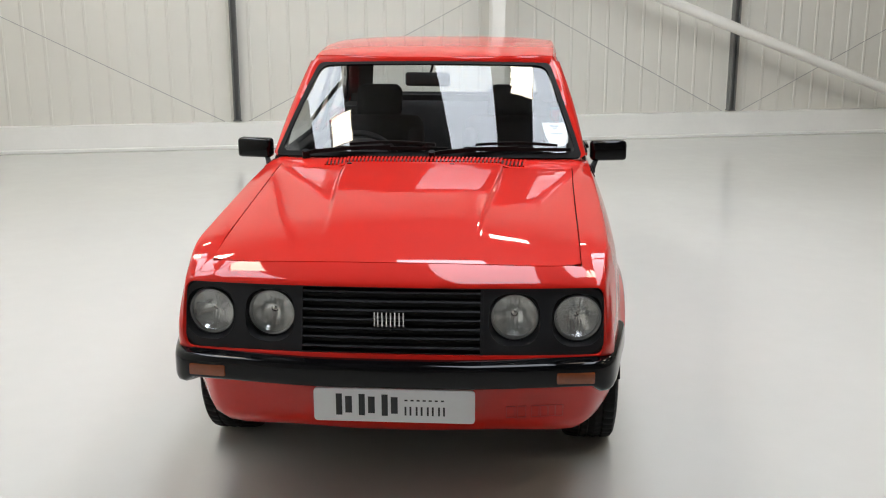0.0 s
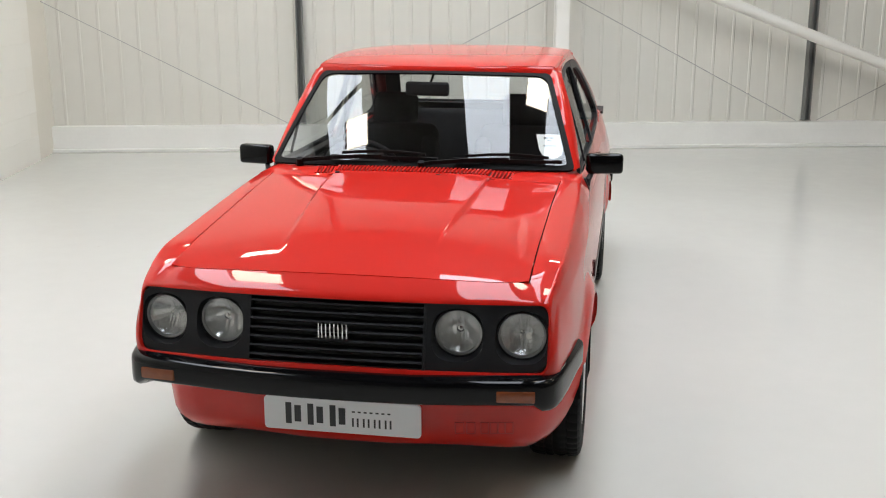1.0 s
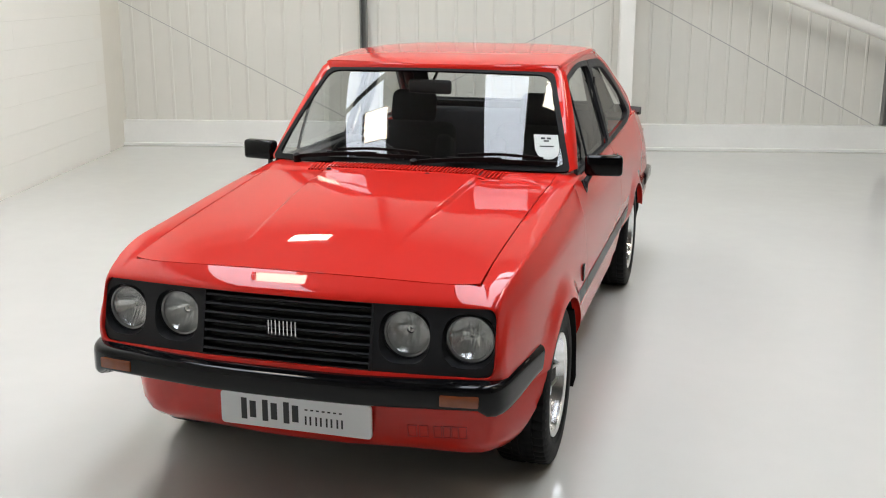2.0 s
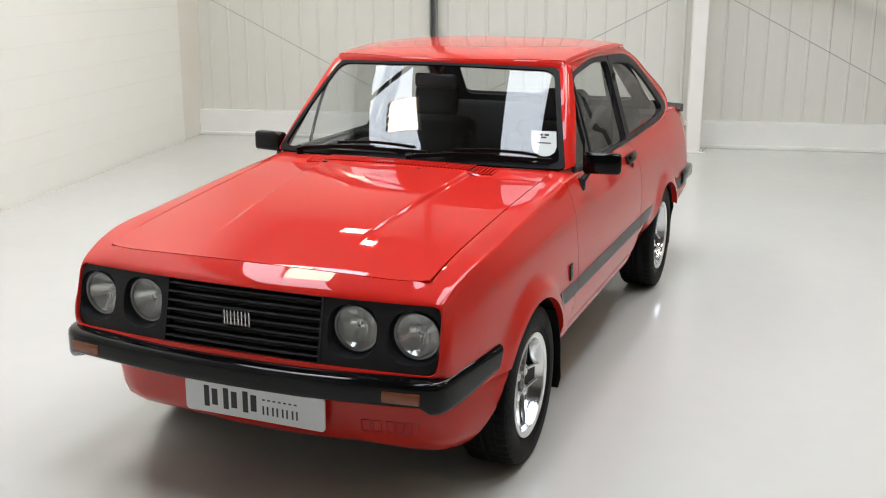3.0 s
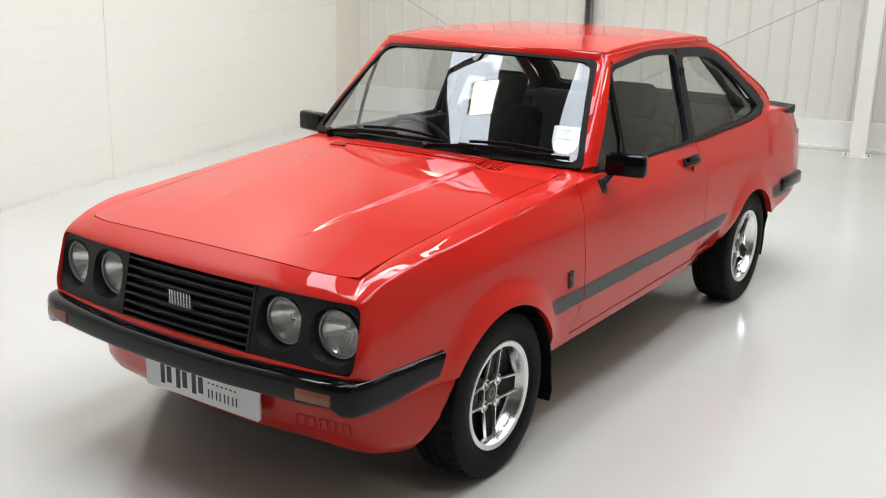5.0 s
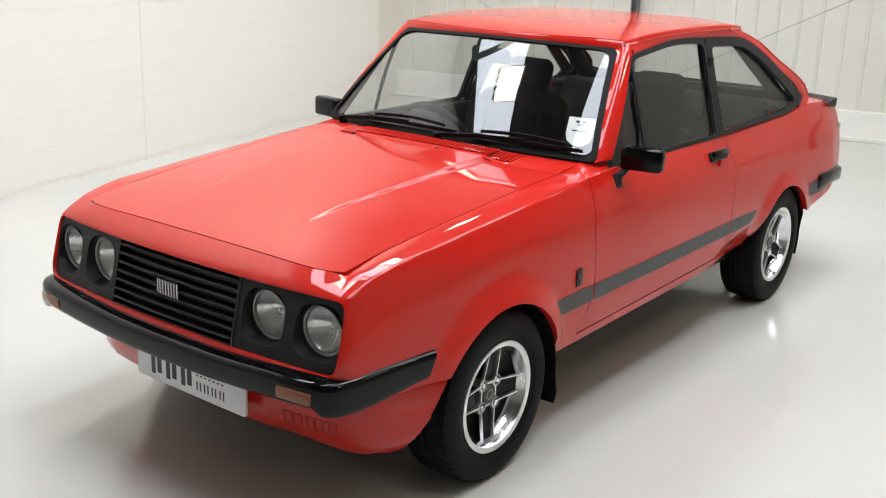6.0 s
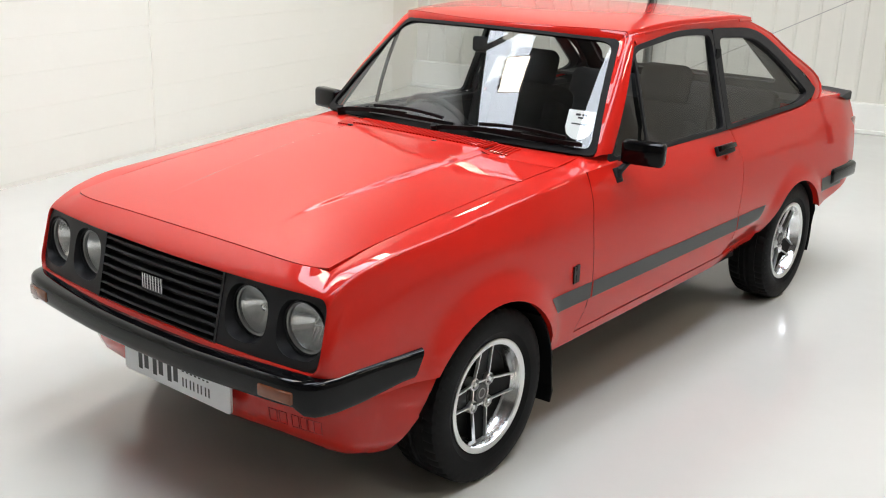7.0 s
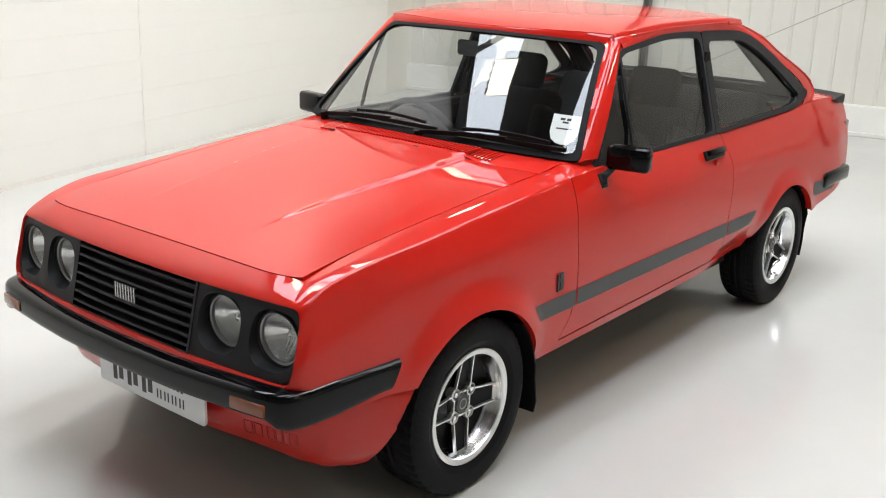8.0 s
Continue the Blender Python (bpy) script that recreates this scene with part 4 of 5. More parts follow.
us = [math.sin(math.pi / 2 * k / 14) for k in range(-14, 15)]
rows = []
for k in range(29):
    s = k / 28
    row = []
    for u in us:
        y = lerp(roof_front(u), roof_rear(u), s)
        zg, zc = gutter_z(y), crown_z(y)
        zz = lerp(zc, zg + 0.012, abs(u) ** 4)
        row.append((u * gutter_x(y), y, zz))
    # roll down to the gutter at each side
    def roll(u_sign, p):
        x, y, z = p
        f = 1 - 0.35 * smooth01(1.95, 2.2, y)
        return [(x + u_sign * 0.006 * f, y, z - 0.006 * f), (x + u_sign * 0.007 * f, y, z - 0.016 * f), (x + u_sign * 0.013 * f, y, z - 0.019 * f), (x + u_sign * 0.013 * f, y, z - 0.028 * f)]
    rows.append(list(reversed(roll(-1, row[0]))) + row + roll(1, row[-1]))
roof = part("roof", rows_mesh(rows, ref=(0, 1.6, 0.9)), RED, car, smooth=50)
thicken(roof, 0.012, inside=RUBBER_SHADE)
# header strip above the windscreen
rows = []
for k in range(5):
    s = k / 4
    row = []
    for j in range(33):
        u = lerp(-1, 1, j / 32)
        p = Vector(screen(u, 0.985, 0.003))
        q = Vector((u * gutter_x(1.0), roof_front(u) + 0.002, lerp(crown_z(roof_front(u)), gutter_z(roof_front(u)) + 0.012, abs(u) ** 4)))
        c = p.lerp(q, 0.5) + Vector((0, -0.004, 0.006))
        row.append(tuple(p * (1 - s) ** 2 + c * 2 * s * (1 - s) + q * s * s))
    rows.append(row)
part("roof_header", rows_mesh(rows, ref=(0, 1.4, 0.9)), RED, car, smooth=60)

# windscreen pillars
cant = curve((1.04, 1.300), (1.25, 1.322), (1.5, 1.332), (1.75, 1.328), (2.1, 1.312))
rows = []
for k in range(13):
    v = lerp(-0.02, 1.0, k / 12)
    a = Vector(screen(0.992, min(max(v, 0.0), 1.0), 0.003))
    zz = a.z
    yb = lerp(0.750, 1.054, (zz - 0.93) / 0.385)
    c = Vector(side_plane(yb + 0.006, min(zz, 1.325), 0.0125))
    m = a.lerp(c, 0.45) + Vector((0.006, -0.012, 0.006))
    m2 = a.lerp(c, 0.75) + Vector((0.007, -0.005, 0.003))
    rows.append([tuple(a.lerp(m, s)) for s in (0, 0.5)] + [tuple(m), tuple(m.lerp(m2, 0.5)), tuple(m2), tuple(c), tuple(c + Vector((-0.014, 0.004, 0)))])
corner_q = Vector((gutter_x(1.05) - 0.012, 1.046, gutter_z(1.05) + 0.0125))
corner_p = Vector(side_plane(1.075, cant(1.075) - 0.014, 0.006))
corner_m = corner_q.lerp(corner_p, 0.5) + Vector((0.012, -0.004, 0.010))
rows.append([tuple(corner_q * (1 - s) ** 2 + corner_m * 2 * s * (1 - s) + corner_p * s * s) for s in (0, 0.2, 0.4, 0.6, 0.8, 1.0)] + [tuple(corner_p + Vector((-0.014, 0.004, 0)))])
over_q = Vector((gutter_x(1.15) + 0.0122, 1.15, gutter_z(1.15) - 0.004))
over_p = Vector(side_plane(1.15, cant(1.15) - 0.014, 0.0044))
over_m = over_q.lerp(over_p, 0.5) + Vector((0.004, 0, 0.002))
rows.append([tuple(over_q * (1 - s) ** 2 + over_m * 2 * s * (1 - s) + over_p * s * s) for s in (0, 0.2, 0.4, 0.6, 0.8, 1.0)] + [tuple(over_p + Vector((-0.014, 0.004, 0)))])
both_sides("windscreen_pillar", rows_mesh(rows, ref=(0, 1.4, 0.9)), RED, thick=0.004, bevel=0, inside=RUBBER_SHADE)

# rail over the side windows, from the gutter down to the frames, and the rear pillar
rows = []
for k in range(30):
    y = lerp(1.045, 2.16, k / 29)
    g = (gutter_x(y) + 0.012, y, gutter_z(y) - 0.014)
    z = min(cant(y), g[2] - 0.004)
    p = side_plane(y, z - 0.014, 0.004)
    rows.append([g, tuple(Vector(g).lerp(Vector(p), 0.5) + Vector((0.002, 0, 0))), p])
both_sides("cant_rail", rows_mesh(rows, ref=(0, 1.6, 0.9)), RED, thick=0.006, bevel=0, inside=RUBBER_SHADE)

drip = [(gutter_x(1.98) + 0.010, 1.98, gutter_z(1.98) - 0.010)]
rows = []
for k in range(13):
    s = k / 12
    zc = lerp(1.324, 0.928, s)
    y_in = curve((0.925, 2.64), (0.95, 2.68), (0.99, 2.70), (1.19, 2.365), (1.272, 2.215), (1.312, 2.07), (1.33, 2.02))(zc)
    y_out = y_in + lerp(0.075, 0.12, s)
    a = Vector(side_plane(y_in - 0.012, zc, 0.006))
    c = Vector(side_plane(y_out, zc + 0.006, -0.004))
    d = c + Vector((-0.05, 0.028, 0.006))
    m = a.lerp(c, 0.6) + Vector((0.006, 0, 0.004))
    drip.append(tuple(c + Vector((0.002, -0.004, 0.002))))
    rows.append([tuple(a), tuple(a.lerp(m, 0.5)), tuple(m), tuple(m.lerp(c, 0.5) + Vector((0.001, 0.001, 0.001))), tuple(c), tuple(d)])
both_sides("rear_pillar", rows_mesh(rows, ref=(0, 1.6, 0.9)), RED, thick=0.006, bevel=0, inside=RUBBER_SHADE, rim=True)

for d in (drip, [(-x, y, z) for x, y, z in drip]):
    part("drip_rail", rod(d, 0.0075, 8), RED, car, smooth=60)


def rear_screen(u, v, lift=0.0):
    lo = Vector((0.60 * u, 2.755 - 0.05 * u * u, 0.975))
    hi = Vector((0.515 * u, 2.214 + 0.014 * u * u, 1.330 - 0.018 * u * u))
    return tuple(lo.lerp(hi, v) + Vector((0, 0.55, 0.80)) * (0.012 * 4 * v * (1 - v) + lift))


rows = [[rear_screen(lerp(-0.92, 0.92, j / 20), lerp(0.06, 0.94, k / 8)) for j in range(21)] for k in range(9)]
rear_window = part("rear_window", rows_mesh(rows, ref=(0, 1.6, 0.6)), GLASS, car, "clear rear window", smooth=90)
rear_window.visible_shadow = False
o4 = fillet([(-1.0, -0.02), (1.0, -0.02), (1.0, 1.02), (-1.0, 1.02)], 0.04, 6)
i4 = fillet([(-0.88, 0.10), (0.88, 0.10), (0.86, 0.90), (-0.86, 0.90)], 0.08, 6)
ring_part("rear_window_frame", o4, i4, lambda u, v, t: rear_screen(u, v, t), 0.006, RUBBER_SHADE, car, "black rubber seal of the rear window")
ring_part("rear_window_trim", o4, [(a * 0.975, lerp(0.5, c, 0.955)) for a, c in i4], lambda u, v, t: rear_screen(u, v, t - 0.022), 0.006, VINYL, car, "black inner trim round the rear window")

# boot lid, tail panel and rear deck
rows = []
for k in range(12):
    y = lerp(2.74, 3.215, k / 11)
    zz = lerp(0.972, 0.938, smooth01(2.74, 3.2, y))
    row = []
    for j in range(17):
        u = lerp(-1, 1, j / 16)
        e = ridge_x(y) - 0.004
        row.append((u * e, y + 0.01 * (1 - u * u) * (k / 11), lerp(zz, ridge_z(y) + 0.004, abs(u) ** 4)))
    rows.append(row)
thicken(part("boot_lid", rows_mesh(rows, ref=(0, 2.9, 0.5)), RED, car, smooth=60), 0.012, inside=RUBBER_SHADE)
rows = []
for p in quarter_rows[-1][1:-2]:
    x, y, z = p
    rows.append([(u * x, y + 0.035 * (1 - u * u), z) for u in (lerp(-1, 1, j / 12) for j in range(13))])
thicken(part("tail_panel", rows_mesh(rows, ref=(0, 2.9, 0.6)), RED, car, smooth=60), 0.012)
rows = []
for j in range(25):
    u = lerp(-1, 1, j / 24)
    x = u * 0.706
    y0 = 3.165 - 0.06 * abs(u) ** 3
    k = 1 - 0.35 * smooth01(0.8, 1.0, abs(u))
    rows.append([(x, y0 - 0.09, 0.922), (x, y0, 0.930 + 0.006 * k), (x, y0 + 0.055, 0.932 + 0.012 * k), (x, y0 + 0.070, 0.926 + 0.008 * k), (x, y0 + 0.066, 0.895), (x, y0 + 0.02, 0.895)])
spoiler_v, spoiler_f = rows_mesh(rows, ref=(0, 2.98, 0.92))
part("boot_spoiler", (spoiler_v, spoiler_f + [tuple(range(6)), tuple(len(spoiler_v) - 1 - k for k in range(6))]), BLACK, car, "matt black rubber boot spoiler")
for s in (1, -1):
    bm = rounded_box((0.035, 0.11, 0.125), 0.008, 2, (s * 0.702, 3.205, 0.735))
    part("tail_lamp", bm, TAIL_RED, car, "red tail lamp at the corner")
    bm = rounded_box((0.30, 0.35, 0.080), 0.020, 3, (s * 0.636, 3.005, 0.540))
    part("rear_bumper_end", bm, BLACK_GLOSS, car, "black rear corner bumper")
part("rear_bumper", box(-0.46, 0.46, 3.25, 3.30, 0.495, 0.565), BLACK_GLOSS, car, "black rear bumper bar", bevel=0.008)

# scuttle with its slatted air intake
def scuttle(x, s):
    u = min(abs(x) / 0.66, 1.0)
    y0, y1 = bonnet_rear(min(abs(x), 0.6)) + 0.005, base_y(u) + 0.012
    z0 = bonnet_z(min(abs(x), 0.603), y0) - 0.002
    z1 = 0.946 - 0.012 * u * u
    return (x, lerp(y0, y1, s), lerp(z0, z1, s) + 0.0115 * math.sin(math.pi * s) * (1 - u ** 4))


SLOT0, SLOT1, SLOT_X = 0.10, 0.62, 0.408
pieces = []
for x0, x1, s0, s1, nx in ((-0.606, -SLOT_X, 0, 1, 8), (SLOT_X, 0.606, 0, 1, 8), (-SLOT_X, SLOT_X, 0, SLOT0, 16), (-SLOT_X, SLOT_X, SLOT1, 1, 16)):
    rows = [[scuttle(lerp(x0, x1, j / nx), lerp(s0, s1, k / 5)) for j in range(nx + 1)] for k in range(6)]
    pieces.append(rows_mesh(rows, ref=(0, 0.6, 0.5)))
cowl = thicken(part("scuttle_panel", join(*pieces), RED, car, smooth=50), 0.004)
rows = [[tuple(Vector(scuttle(lerp(-0.42, 0.42, j / 10), s)) - Vector((0, 0, 0.018))) for j in range(11)] for s in (0.05, 0.7)]
part("intake_tray", rows_mesh(rows, ref=(0, 0.6, 0.5)), BLACK, cowl, "dark tray under the slats")
N_SLAT = 52
for k in range(N_SLAT + 1):
    x = lerp(-SLOT_X, SLOT_X, k / N_SLAT)
    lean = 0.10 * x / 0.4
    a, c = Vector(scuttle(x, SLOT0)), Vector(scuttle(x, SLOT1))
    c.x += lean * (c.y - a.y)
    part("slat", strip_bar([tuple(a), tuple(a.lerp(c, 0.5) + Vector((0, 0, 0.001))), tuple(c)], 0.010, 0.0078), RED, cowl, smooth=0)
# two washer jets
for x in (0.12, -0.30):
    part("washer_jet", rounded_box((0.02, 0.014, 0.008), 0.003, 2, (x, 0.445, 0.9475)), BLACK, car)

# small corner panels at the feet of the windscreen pillars
rows = []
for k in range(12):
    y = lerp(0.553, 0.80, k / 11)
    e = ridge_x(y) + 0.001 - 0.022 * (1 - smooth01(0.550, 0.582, y))
    rows.append([(lerp(0.600, e, t), y, lerp(lerp(0.9205, 0.942, smooth01(0.55, 0.70, y)), ridge_z(y) + 0.001 - 0.002 * (1 - smooth01(0.550, 0.582, y)), t) + 0.004 * math.sin(math.pi * t) * smooth01(0.5, 0.6, y)) for t in (0, 0.25, 0.5, 0.75, 0.92, 1.0)])
both_sides("pillar_foot", rows_mesh(rows, ref=MID), RED, thick=0.006, bevel=0)

# wipers
for px, reach in ((-0.512, 0.46), (0.028, 0.46)):
    u0 = px / 0.658
    base = Vector(screen(u0, 0.0, 0.006)) + Vector((0, -0.022, 0.000))
    pivot = part("wiper", rod([tuple(base + Vector((0, 0.01, -0.014))), tuple(base + Vector((0, -0.006, 0.028)))], [0.018, 0.014], 12), RUBBER_SHADE, car, "black wiper parked low on the windscreen")
    arm = [base + Vector((0, -0.004, 0.016)), Vector(screen(u0 + 0.05, 0.015, 0.028)), Vector(screen(u0 + 0.28, 0.045, 0.030)), Vector(screen(u0 + 0.55, 0.072, 0.022))]
    part("wiper_arm", strip_bar([tuple(p) for p in arm], 0.016, 0.014), RUBBER_SHADE, pivot, smooth=0)
    u1, u2 = u0 + 0.20, min(u0 + 0.92, 0.93)
    blade = [Vector(screen(lerp(u1, u2, k / 8), lerp(0.064, 0.058, k / 8), 0.020)) for k in range(9)]
    part("wiper_blade", strip_bar([tuple(p) for p in blade], 0.014, 0.010), RUBBER_SHADE, pivot, smooth=0)
    spine = [Vector(screen(lerp(u1 + 0.08, u2 - 0.08, k / 6), 0.080 + 0.022 * math.sin(math.pi * k / 6), 0.034)) for k in range(7)]
    part("blade_bridge", strip_bar([tuple(p) for p in spine], 0.011, 0.010), RUBBER_SHADE, pivot, smooth=0)

# door mirrors and handles
for s in (1, -1):
    bm = rounded_box((0.156, 0.058, 0.086), 0.016, 3, (0.776, 0.808, 0.955))
    bmesh.ops.rotate(bm, verts=bm.verts, cent=(0.776, 0.808, 0.955), matrix=Matrix.Rotation(radians(10), 3, "Z"))
    arm = rod([(0.703, 0.762, 0.868), (0.710, 0.768, 0.890), (0.722, 0.790, 0.912), (0.735, 0.808, 0.930)], [0.018, 0.013, 0.011, 0.012], 10)
    foot = rounded_box((0.012, 0.045, 0.055), 0.005, 2, (0.705, 0.762, 0.872))
    bmesh.ops.rotate(foot, verts=foot.verts, cent=(0.705, 0.762, 0.872), matrix=Matrix.Rotation(radians(-22), 3, "Y"))
    if s < 0:
        for q in (bm, foot):
            bmesh.ops.scale(q, vec=(-1, 1, 1), verts=q.verts)
            bmesh.ops.reverse_faces(q, faces=q.faces)
        arm = mirrored(arm)
    mirror = part("door_mirror", bm, BLACK_GLOSS, car, "black rectangular door mirror on a short arm", smooth=50)
    part("mirror_arm", arm, BLACK, mirror)
    part("mirror_foot", foot, BLACK, mirror)
    g = box(-0.060, 0.060, -0.002, 0.0, -0.030, 0.030)
    part("mirror_glass", moved(g, Matrix.Translation((s * 0.776, 0.839, 0.955)) @ Matrix.Rotation(radians(10 * s), 4, "Z")), CHROME, mirror, "mirror glass")
    door = doors[0] if s > 0 else doors[1]
    hx = upper_side(1.6, 0.832)
    recess = rounded_box((0.016, 0.165, 0.042), 0.006, 2, (0, 0, 0))
    pull = rounded_box((0.022, 0.148, 0.022), 0.006, 2, (0.012, 0, 0.007))
    for nm, q, mt in (("door_handle", recess, BLACK), ("handle_pull", pull, BLACK_GLOSS)):
        bmesh.ops.transform(q, matrix=Matrix.Translation((s * hx, 1.615, 0.848)) @ Matrix.Diagonal((s, 1, 1, 1)) @ Matrix.Rotation(radians(-24), 4, "Y"), verts=q.verts)
        if s < 0:
            bmesh.ops.reverse_faces(q, faces=q.faces)
        part(nm, q, mt, door, "black recessed door handle" if nm == "door_handle" else "")
    part("door_lock", moved(turned([(-0.004, 0.012), (0.004, 0.012), (0.006, 0.009), (0.006, 0.001)], 16), Matrix.Translation((s * (hx + 0.012), 1.62, 0.812)) @ Matrix.Diagonal((s, 1, 1, 1))), RED, door, "small round key lock")

# grey stripe along the flank, in a piece on each panel, and the small wing badges
def stripe(y0, y1, n, slant=0.0, back=0.0, low=0.479, high=0.540):
    rows = []
    for k in range(n + 1):
        row = []
        for j in range(5):
            z = lerp(low, high, j / 4)
            y = lerp(y0 + slant * (high - z), y1 - back * (high - z), k / n)
            row.append((body_x(y, z) + 0.0024, y, z))
        rows.append(row)
    return rows_mesh(rows, ref=MID)


for owners, run in ((wings, stripe(0.293, 0.546, 16, slant=0.67)), (doors, stripe(0.557, 1.742, 24)), (quarters, stripe(1.752, 2.040, 16, back=0.8)), (quarters, stripe(2.705, 2.98, 16, low=0.486, high=0.554))):
    for d, owner in ((run, owners[0]), (mirrored(run), owners[1])):
        part("stripe", d, STRIPE, owner, "dark grey side stripe")
for s, owner in ((1, wings[0]), (-1, wings[1])):
    px = side_x(0.44, 0.595) + 0.002
    d = join(box(px - 0.006, px + 0.004, 0.422, 0.431, 0.560, 0.620), box(px - 0.006, px + 0.004, 0.437, 0.456, 0.562, 0.622), box(px - 0.006, px + 0.004, 0.431, 0.437, 0.590, 0.604))
    part("wing_badge", d if s > 0 else mirrored(d), INK, owner, "small dark badge on the wing", smooth=0)


# ---- wheels ----
def build_wheel():
    """A four-spoke alloy wheel with its tyre, outer face towards +x, at the origin."""
    rim = part("wheel", turned([(-0.085, 0.176), (-0.070, 0.168), (-0.05, 0.150), (0.030, 0.150), (0.040, 0.157), (0.060, 0.162), (0.074, 0.168)], 72), BARREL, car, "polished alloy wheel with four black spokes")
    part("rim_lip", turned([(0.0735, 0.1675), (0.0775, 0.1695), (0.0790, 0.1735), (0.0795, 0.1800), (0.0815, 0.1845), (0.0795, 0.1880), (0.074, 0.1870), (0.066, 0.176)], 72), RIB, rim, "bright machined rim lip")
    prof = [(-0.075, 0.178), (-0.094, 0.195), (-0.106, 0.225), (-0.105, 0.252), (-0.097, 0.273), (-0.086, 0.283), (-0.066, 0.2872), (-0.045, 0.2880), (-0.040, 0.2882), (-0.036, 0.2884), (-0.015, 0.2888), (-0.010, 0.2889), (0.010, 0.2889), (0.015, 0.2888), (0.036, 0.2884), (0.040, 0.2882), (0.045, 0.2880), (0.066, 0.2872), (0.086, 0.283), (0.097, 0.273), (0.105, 0.252), (0.1065, 0.240), (0.106, 0.225), (0.1035, 0.212), (0.101, 0.210), (0.095, 0.196), (0.080, 0.184), (0.068, 0.178)]
    # the outer shoulder is narrow, and the rim stands almost flush with it
    prof = [(x if x < 0.05 else 0.05 + (x - 0.05) * 0.68, r) for x, r in prof]
    groove = {8, 11, 14}
    n = 192
    rows = []
    for i, (x, r) in enumerate(prof):
        row = []
        for k in range(n):
            rr = r
            tread = 5 <= i <= 18
            if i in groove:
                rr -= 0.006
            elif tread and (k + (2 if x > 0 else 0)) % 4 == 0 and i not in (10, 12):
                rr -= 0.004
            a = 2 * math.pi * (k + (0.9 * (x / 0.05) if tread else 0.9 * math.copysign(1.5, x))) / n
            row.append((x, rr * math.cos(a), rr * math.sin(a)))
        rows.append(row)
    part("tyre", rows_mesh(rows, closed=True), TYRE, rim, "black road tyre", smooth=28)
    # black spoke face: hub disc and four broad arms
    face = [turned([(0.024, 0.0005), (0.025, 0.060), (0.012, 0.066), (0.010, 0.130), (0.016, 0.146), (0.018, 0.153)], 48)]
    for q in range(4):
        arm = [(0.050, 0.034), (0.100, 0.030), (0.156, 0.027)]
        front = [(0.022 + 0.014 * (i / 2), a, sgn * w) for sgn in (-1, 1) for i, (a, w) in enumerate(arm)]
        back = [(x - 0.020, a, c) for x, a, c in front]
        v = front + back
        f = [(0, 1, 4, 3), (1, 2, 5, 4), (9, 10, 7, 6), (10, 11, 8, 7), (0, 6, 7, 1), (1, 7, 8, 2), (3, 4, 10, 9), (4, 5, 11, 10), (2, 8, 11, 5), (0, 3, 9, 6)]
        face.append(moved((v, f), Matrix.Rotation(radians(90 * q - 3), 4, "X")))
    out = Matrix.Translation((0.008, 0, 0))
    part("spoke_face", moved(join(*face), out), SPOKE, rim, "black painted spokes", smooth=30)
    part("brake_drum", turned([(-0.02, 0.0005), (-0.02, 0.128), (-0.03, 0.138), (-0.05, 0.142)], 40), SPOKE, rim, "dark brake behind the spokes")
    # polished ribs along the edges of the spokes
    for q in range(4):
        for sgn in (-1, 1):
            ribs = strip_bar([(0.030, 0.046, sgn * 0.037), (0.036, 0.100, sgn * 0.0325), (0.043, 0.160, sgn * 0.0285)], 0.0048, 0.010, (0, 0, 1))
            part("spoke_rib", moved(ribs, out @ Matrix.Rotation(radians(90 * q - 3), 4, "X")), RIB, rim, "polished spoke edge", smooth=0)
        m = out @ Matrix.Rotation(radians(90 * q + 45 - 3), 4, "X") @ Matrix.Translation((0, 0.054, 0))
        boss = part("nut_boss", moved(turned([(0.0, 0.0212), (0.037, 0.0206), (0.040, 0.0168), (0.030, 0.0150)], 24), m), RIB, rim)
        part("nut_well", moved(turned([(0.029, 0.0152), (0.028, 0.0005)], 20), m), SPOKE, rim)
        part("wheel_nut", moved(turned([(0.026, 0.0085), (0.037, 0.0082), (0.040, 0.0065), (0.040, 0.0005)], 6), m), RIB, rim, smooth=20)
        tie = strip_bar([(0.029, 0.0385, -0.021), (0.029, 0.0385, 0.021)], 0.0060, 0.010, (0, 1, 0))
        part("spoke_tie", moved(tie, out @ Matrix.Rotation(radians(90 * q - 3), 4, "X")), RIB, rim, smooth=0)
    part("centre_cap", moved(turned([(0.010, 0.036), (0.033, 0.035), (0.038, 0.031), (0.038, 0.0005)], 8), out), STRIPE, rim, "matt black centre cap")
    part("cap_ring", moved(turned([(0.0375, 0.018), (0.0392, 0.018), (0.0392, 0.014), (0.0375, 0.014)], 28), out), LAMP_RIM, rim)
    return rim


wheel = build_wheel()
wheel.matrix_local = Matrix.Translation((0.664, 0.0, HUB))
copy_thing(wheel, Matrix.Translation((0.665, BASE + 0.006, HUB)) @ Matrix.Rotation(radians(-28), 4, "X"))
copy_thing(wheel, Matrix.Translation((-0.664, 0.0, HUB)) @ Matrix.Rotation(radians(180), 4, "Z"))
copy_thing(wheel, Matrix.Translation((-0.665, BASE + 0.006, HUB)) @ Matrix.Rotation(radians(180), 4, "Z"))

